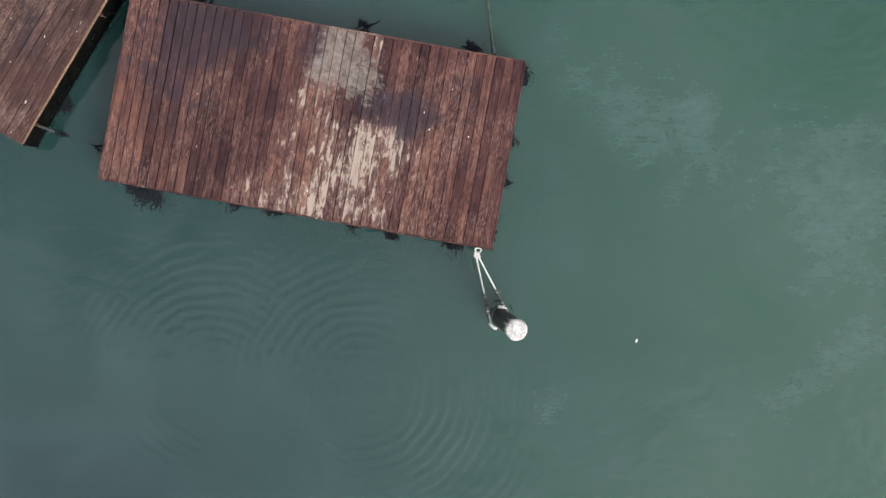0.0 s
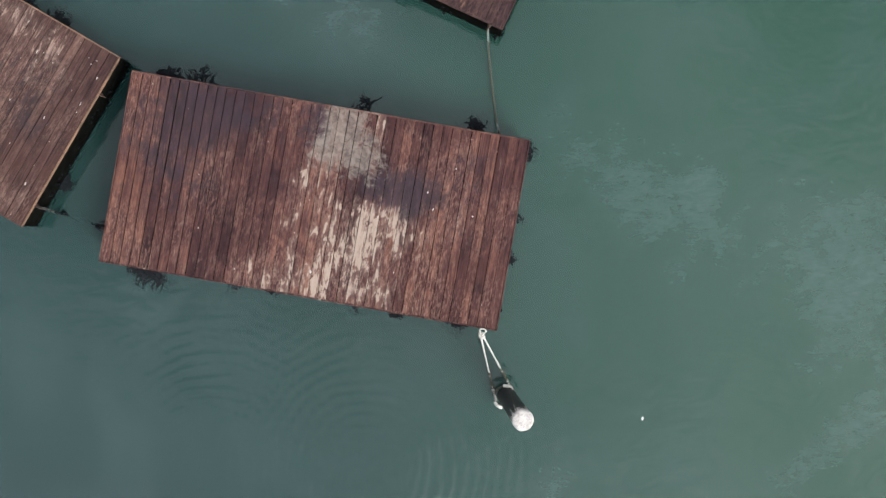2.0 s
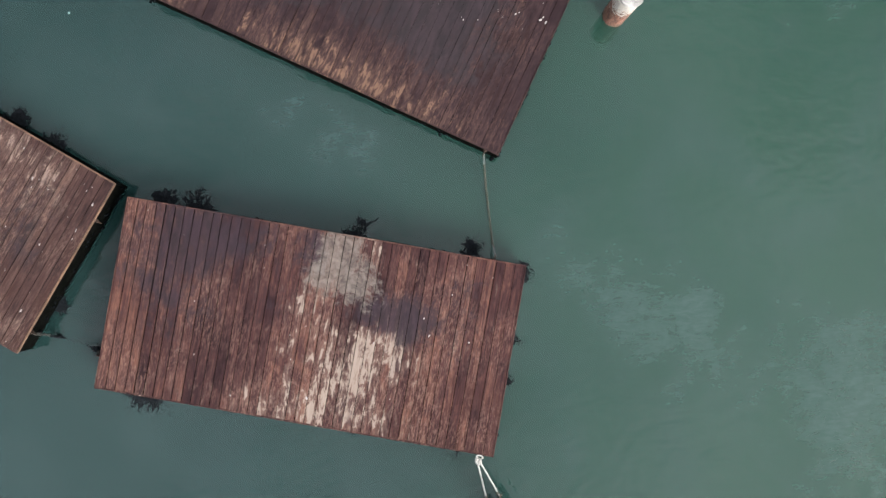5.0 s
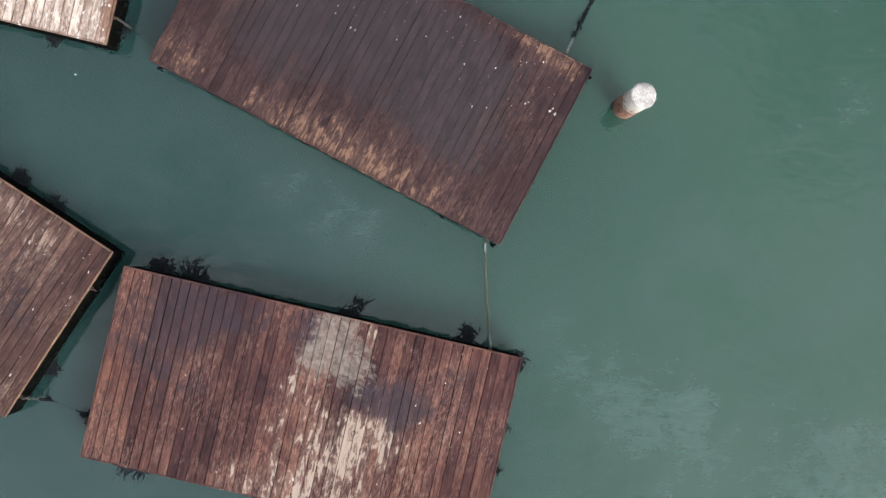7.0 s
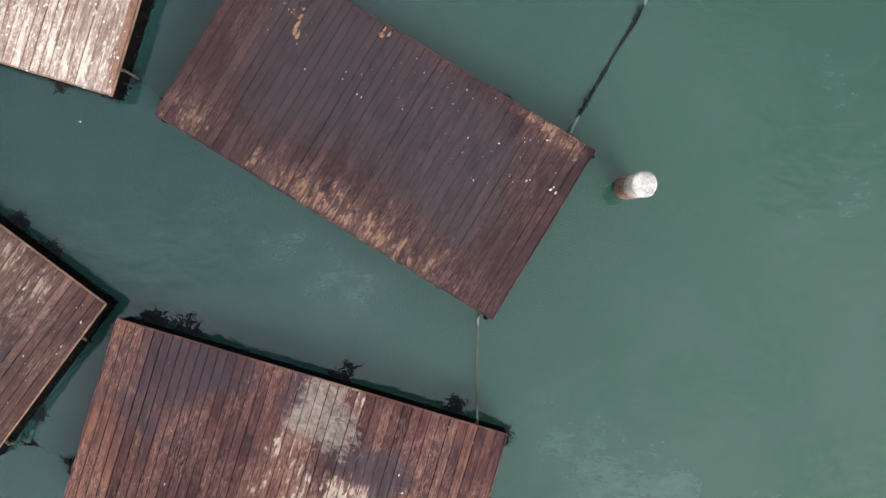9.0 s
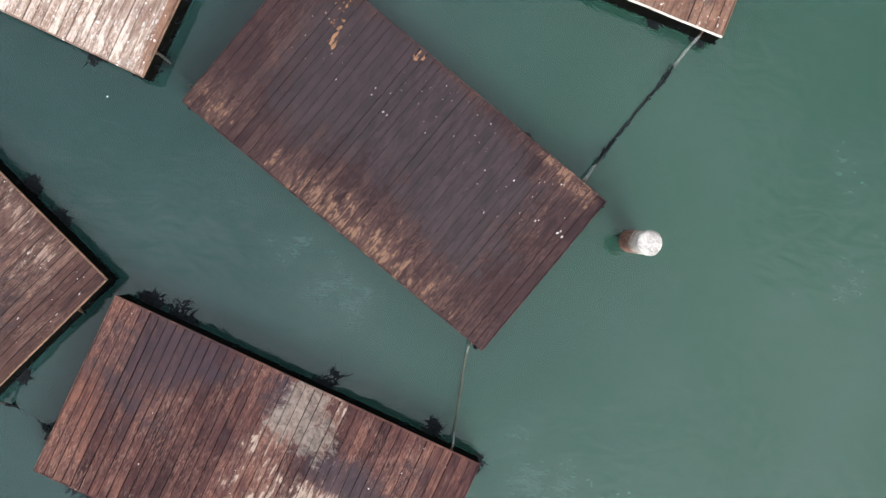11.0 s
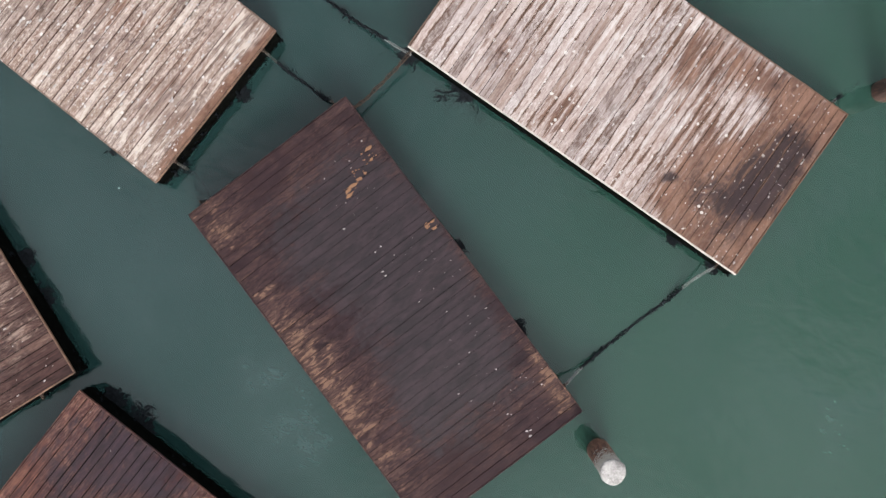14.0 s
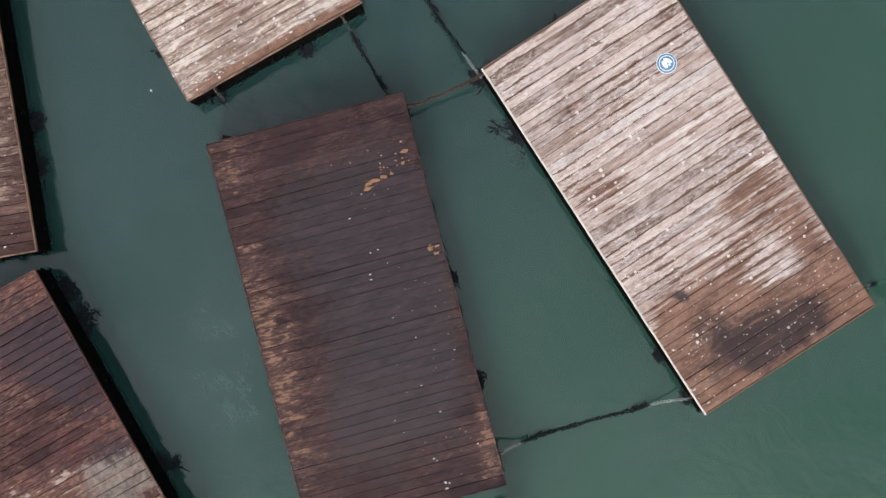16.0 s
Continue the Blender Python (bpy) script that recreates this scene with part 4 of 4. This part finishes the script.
weed_along("e", "far", [(0.22, 0.4)], 103)
weed_along("c", "far", [(-0.14, 0.32), (1.47, 0.28)], 105)
weed_along("d", "right", [(0.42, 0.4), (-1.12, 0.5)], 108)
weed_along("d", "near", [(2.02, 0.35)], 111)


# ---- droppings, crumbs, sign, floating bits ----
def splats(key, count, seed, reach, mat, label, lo=0.008, hi=0.028, name="bird_droppings"):
    """Flat splashes scattered over a deck."""
    rng = random.Random(seed)
    verts, faces = [], []
    length, width = RAFTS[key][3:]
    x0, x1, y0, y1 = reach
    for _ in range(count):
        x, y = rng.uniform(x0, x1), rng.uniform(y0, y1)
        if abs(x) > length / 2 - 0.05 or abs(y) > width / 2 - 0.05:
            continue
        r = lo + (hi - lo) * rng.random() ** 3
        base, off = len(verts), rng.uniform(0, 99)
        long = rng.uniform(1.0, 2.4)
        sides = 9
        for ring, f, z in ((0, 1.0, 0.0035), (1, 0.6, 0.006)):
            for k in range(sides):
                a = 2 * math.pi * k / sides
                rr = r * f * (1 + 0.9 * noise.noise((math.cos(a) * 1.7 + off, math.sin(a) * 1.7, seed)))
                verts.append(tuple(on_raft(key, x + math.cos(a) * rr, y + math.sin(a) * rr * long, DECK + z)))
        for k in range(sides):
            faces.append((base + k, base + (k + 1) % sides, base + sides + (k + 1) % sides, base + sides + k))
        faces.append(tuple(base + sides + k for k in range(sides)))
    ob = raw(name, verts, faces, mat)
    tagged(ob, label, "droppings", kind="stuff")


splats("d", 1100, 71, (-2.9, 2.95, -1.45, 1.45), guano, "white bird droppings scattered over pale planks", 0.005, 0.022)
splats("e", 420, 72, (-2.95, 2.95, -1.45, 1.45), guano, "white bird droppings scattered over silvery planks", 0.005, 0.014)
splats("e", 70, 73, (1.9, 3.0, -1.3, 1.4), guano, "white bird droppings on the dark soaked planks", 0.004, 0.013)
splats("b", 40, 74, (0.5, 2.95, -1.45, 1.45), guano, "a few white bird droppings on brown planks", 0.005, 0.014)
splats("a", 22, 75, (-2.9, 2.9, -1.4, 1.4), guano, "a few white bird droppings on red-brown planks", 0.005, 0.015)
splats("c", 3, 76, (2.70, 2.85, 0.62, 0.70), guano, "white bird dropping on a dark plank", 0.012, 0.024)
for k, (x, y, r) in enumerate(((-2.06, 1.24, 0.11), (-1.93, 0.97, 0.09), (-1.80, 0.71, 0.09), (-0.65, 1.35, 0.07))):
    splats("c", 13, 77 + k, (x - r, x + r, y - r, y + r), tan_crumb, "orange-brown crumbs trodden into the dark soaked deck", 0.006, 0.030, "deck_crumbs")
splats("c", 90, 83, (-2.5, 2.7, 0.15, 1.42), guano, "tiny white specks of droppings on dark soaked planks", 0.003, 0.011)


def round_sign():
    root = new("round_sign")
    at = on_raft("e", -1.63, 0.84, DECK + 0.004)
    root.matrix_basis = pose(*at, 0, 0, RAFTS["e"][2] + 20)
    tagged(root, "small round blue and white sign fixed to the deck", "sign")

    def disc(name, r, z, mat, label, hole=0.0, at=(0, 0), squash=1.0, turn=0.0):
        bm = bmesh.new()
        n = 40
        low, top, inner = [], [], []
        for k in range(n):
            a = 2 * math.pi * k / n
            x, y = math.cos(a) * r, math.sin(a) * r * squash
            x, y = x * math.cos(turn) - y * math.sin(turn) + at[0], x * math.sin(turn) + y * math.cos(turn) + at[1]
            low.append(bm.verts.new((x, y, z - 0.003)))
            top.append(bm.verts.new((x, y, z)))
            if hole:
                inner.append(bm.verts.new((math.cos(a) * hole, math.sin(a) * hole, z)))
        for k in range(n):
            j = (k + 1) % n
            bm.faces.new((low[k], low[j], top[j], top[k]))
            if hole:
                bm.faces.new((top[k], top[j], inner[j], inner[k]))
        if not hole:
            bm.faces.new(top)
        part(name, bm, mat, root, label)

    disc("backing", 0.152, 0.004, white_paint, "white sign plate")
    disc("ring", 0.143, 0.008, blue_paint, "blue printed ring", 0.118)
    disc("field", 0.104, 0.008, blue_paint, "blue printed field")
    disc("emblem", 0.070, 0.012, white_paint, "white emblem shape", 0, (-0.012, 0.038), 0.48, 0.3)
    disc("emblem", 0.066, 0.012, white_paint, "white emblem shape", 0, (-0.010, -0.034), 0.52, -0.25)
    disc("emblem", 0.022, 0.012, white_paint, "white emblem shape", 0, (0.045, 0.006), 0.8)


round_sign()


def feather(x, y, turn, size):
    verts, faces = [], []
    m = pose(x, y, WATER + 0.006, 0, 0, turn)
    n = 10
    for i in range(n + 1):
        f = i / n
        w = size * 0.16 * math.sin(math.pi * min(1, f * 0.96 + 0.04)) ** 0.7
        for s in (-1, 0, 1):
            verts.append(tuple(m @ Vector(((f - 0.5) * size, s * w + 0.1 * size * f * f, 0.006 * (s == 0) + 0.012 * f))))
    for i in range(n):
        for s in (0, 1):
            a = i * 3 + s
            faces.append((a, a + 1, a + 4, a + 3))
    low = len(verts)
    verts += [(v[0], v[1], v[2] - 0.003) for v in verts[:low]]
    faces += [tuple(reversed([low + i for i in q])) for q in faces[:]]
    ob = raw("feather", verts, faces, feather_mat)
    tagged(ob, "small white feather floating on the water", "feather", "floating feathers")


feather(2.90, -5.92, 70, 0.062)
feather(-5.75, 4.05 - 1.2, 20, 0.036)

# ---- the deck boards, one by one ----
TIGHT, OPEN = (0.0004, 0.001, 0.001, 0.003, 0.006, 0.0006), (0.002, 0.004, 0.006, 0.009, 0.014, 0.005)
GAPS = {"a": OPEN, "b": OPEN, "c": TIGHT, "d": OPEN, "e": (0.0004, 0.001, 0.002, 0.005, 0.009, 0.0006)}
for i, key in enumerate("abcde"):
    length, width = RAFTS[key][3:]
    rng = random.Random(200 + i)
    count = 42
    inner = length - 0.054
    pitch = inner / count
    kinds = [board_mesh("plank", width - 0.052, pitch - gap, 0.040, rng, WOOD[key], min(0.004, 0.0008 + gap * 0.5)) for gap in GAPS[key]]
    for k in range(count):
        ob = new("plank", rng.choice(kinds))
        ob.parent = ROOTS[key]
        ob.matrix_basis = pose(-inner / 2 + (k + 0.5) * pitch, rng.uniform(-0.002, 0.002), DECK + rng.uniform(-0.004, 0.003), rng.gauss(0, 0.03), rng.gauss(0, 0.35), rng.choice((0, 180)) + rng.gauss(0, 0.05))
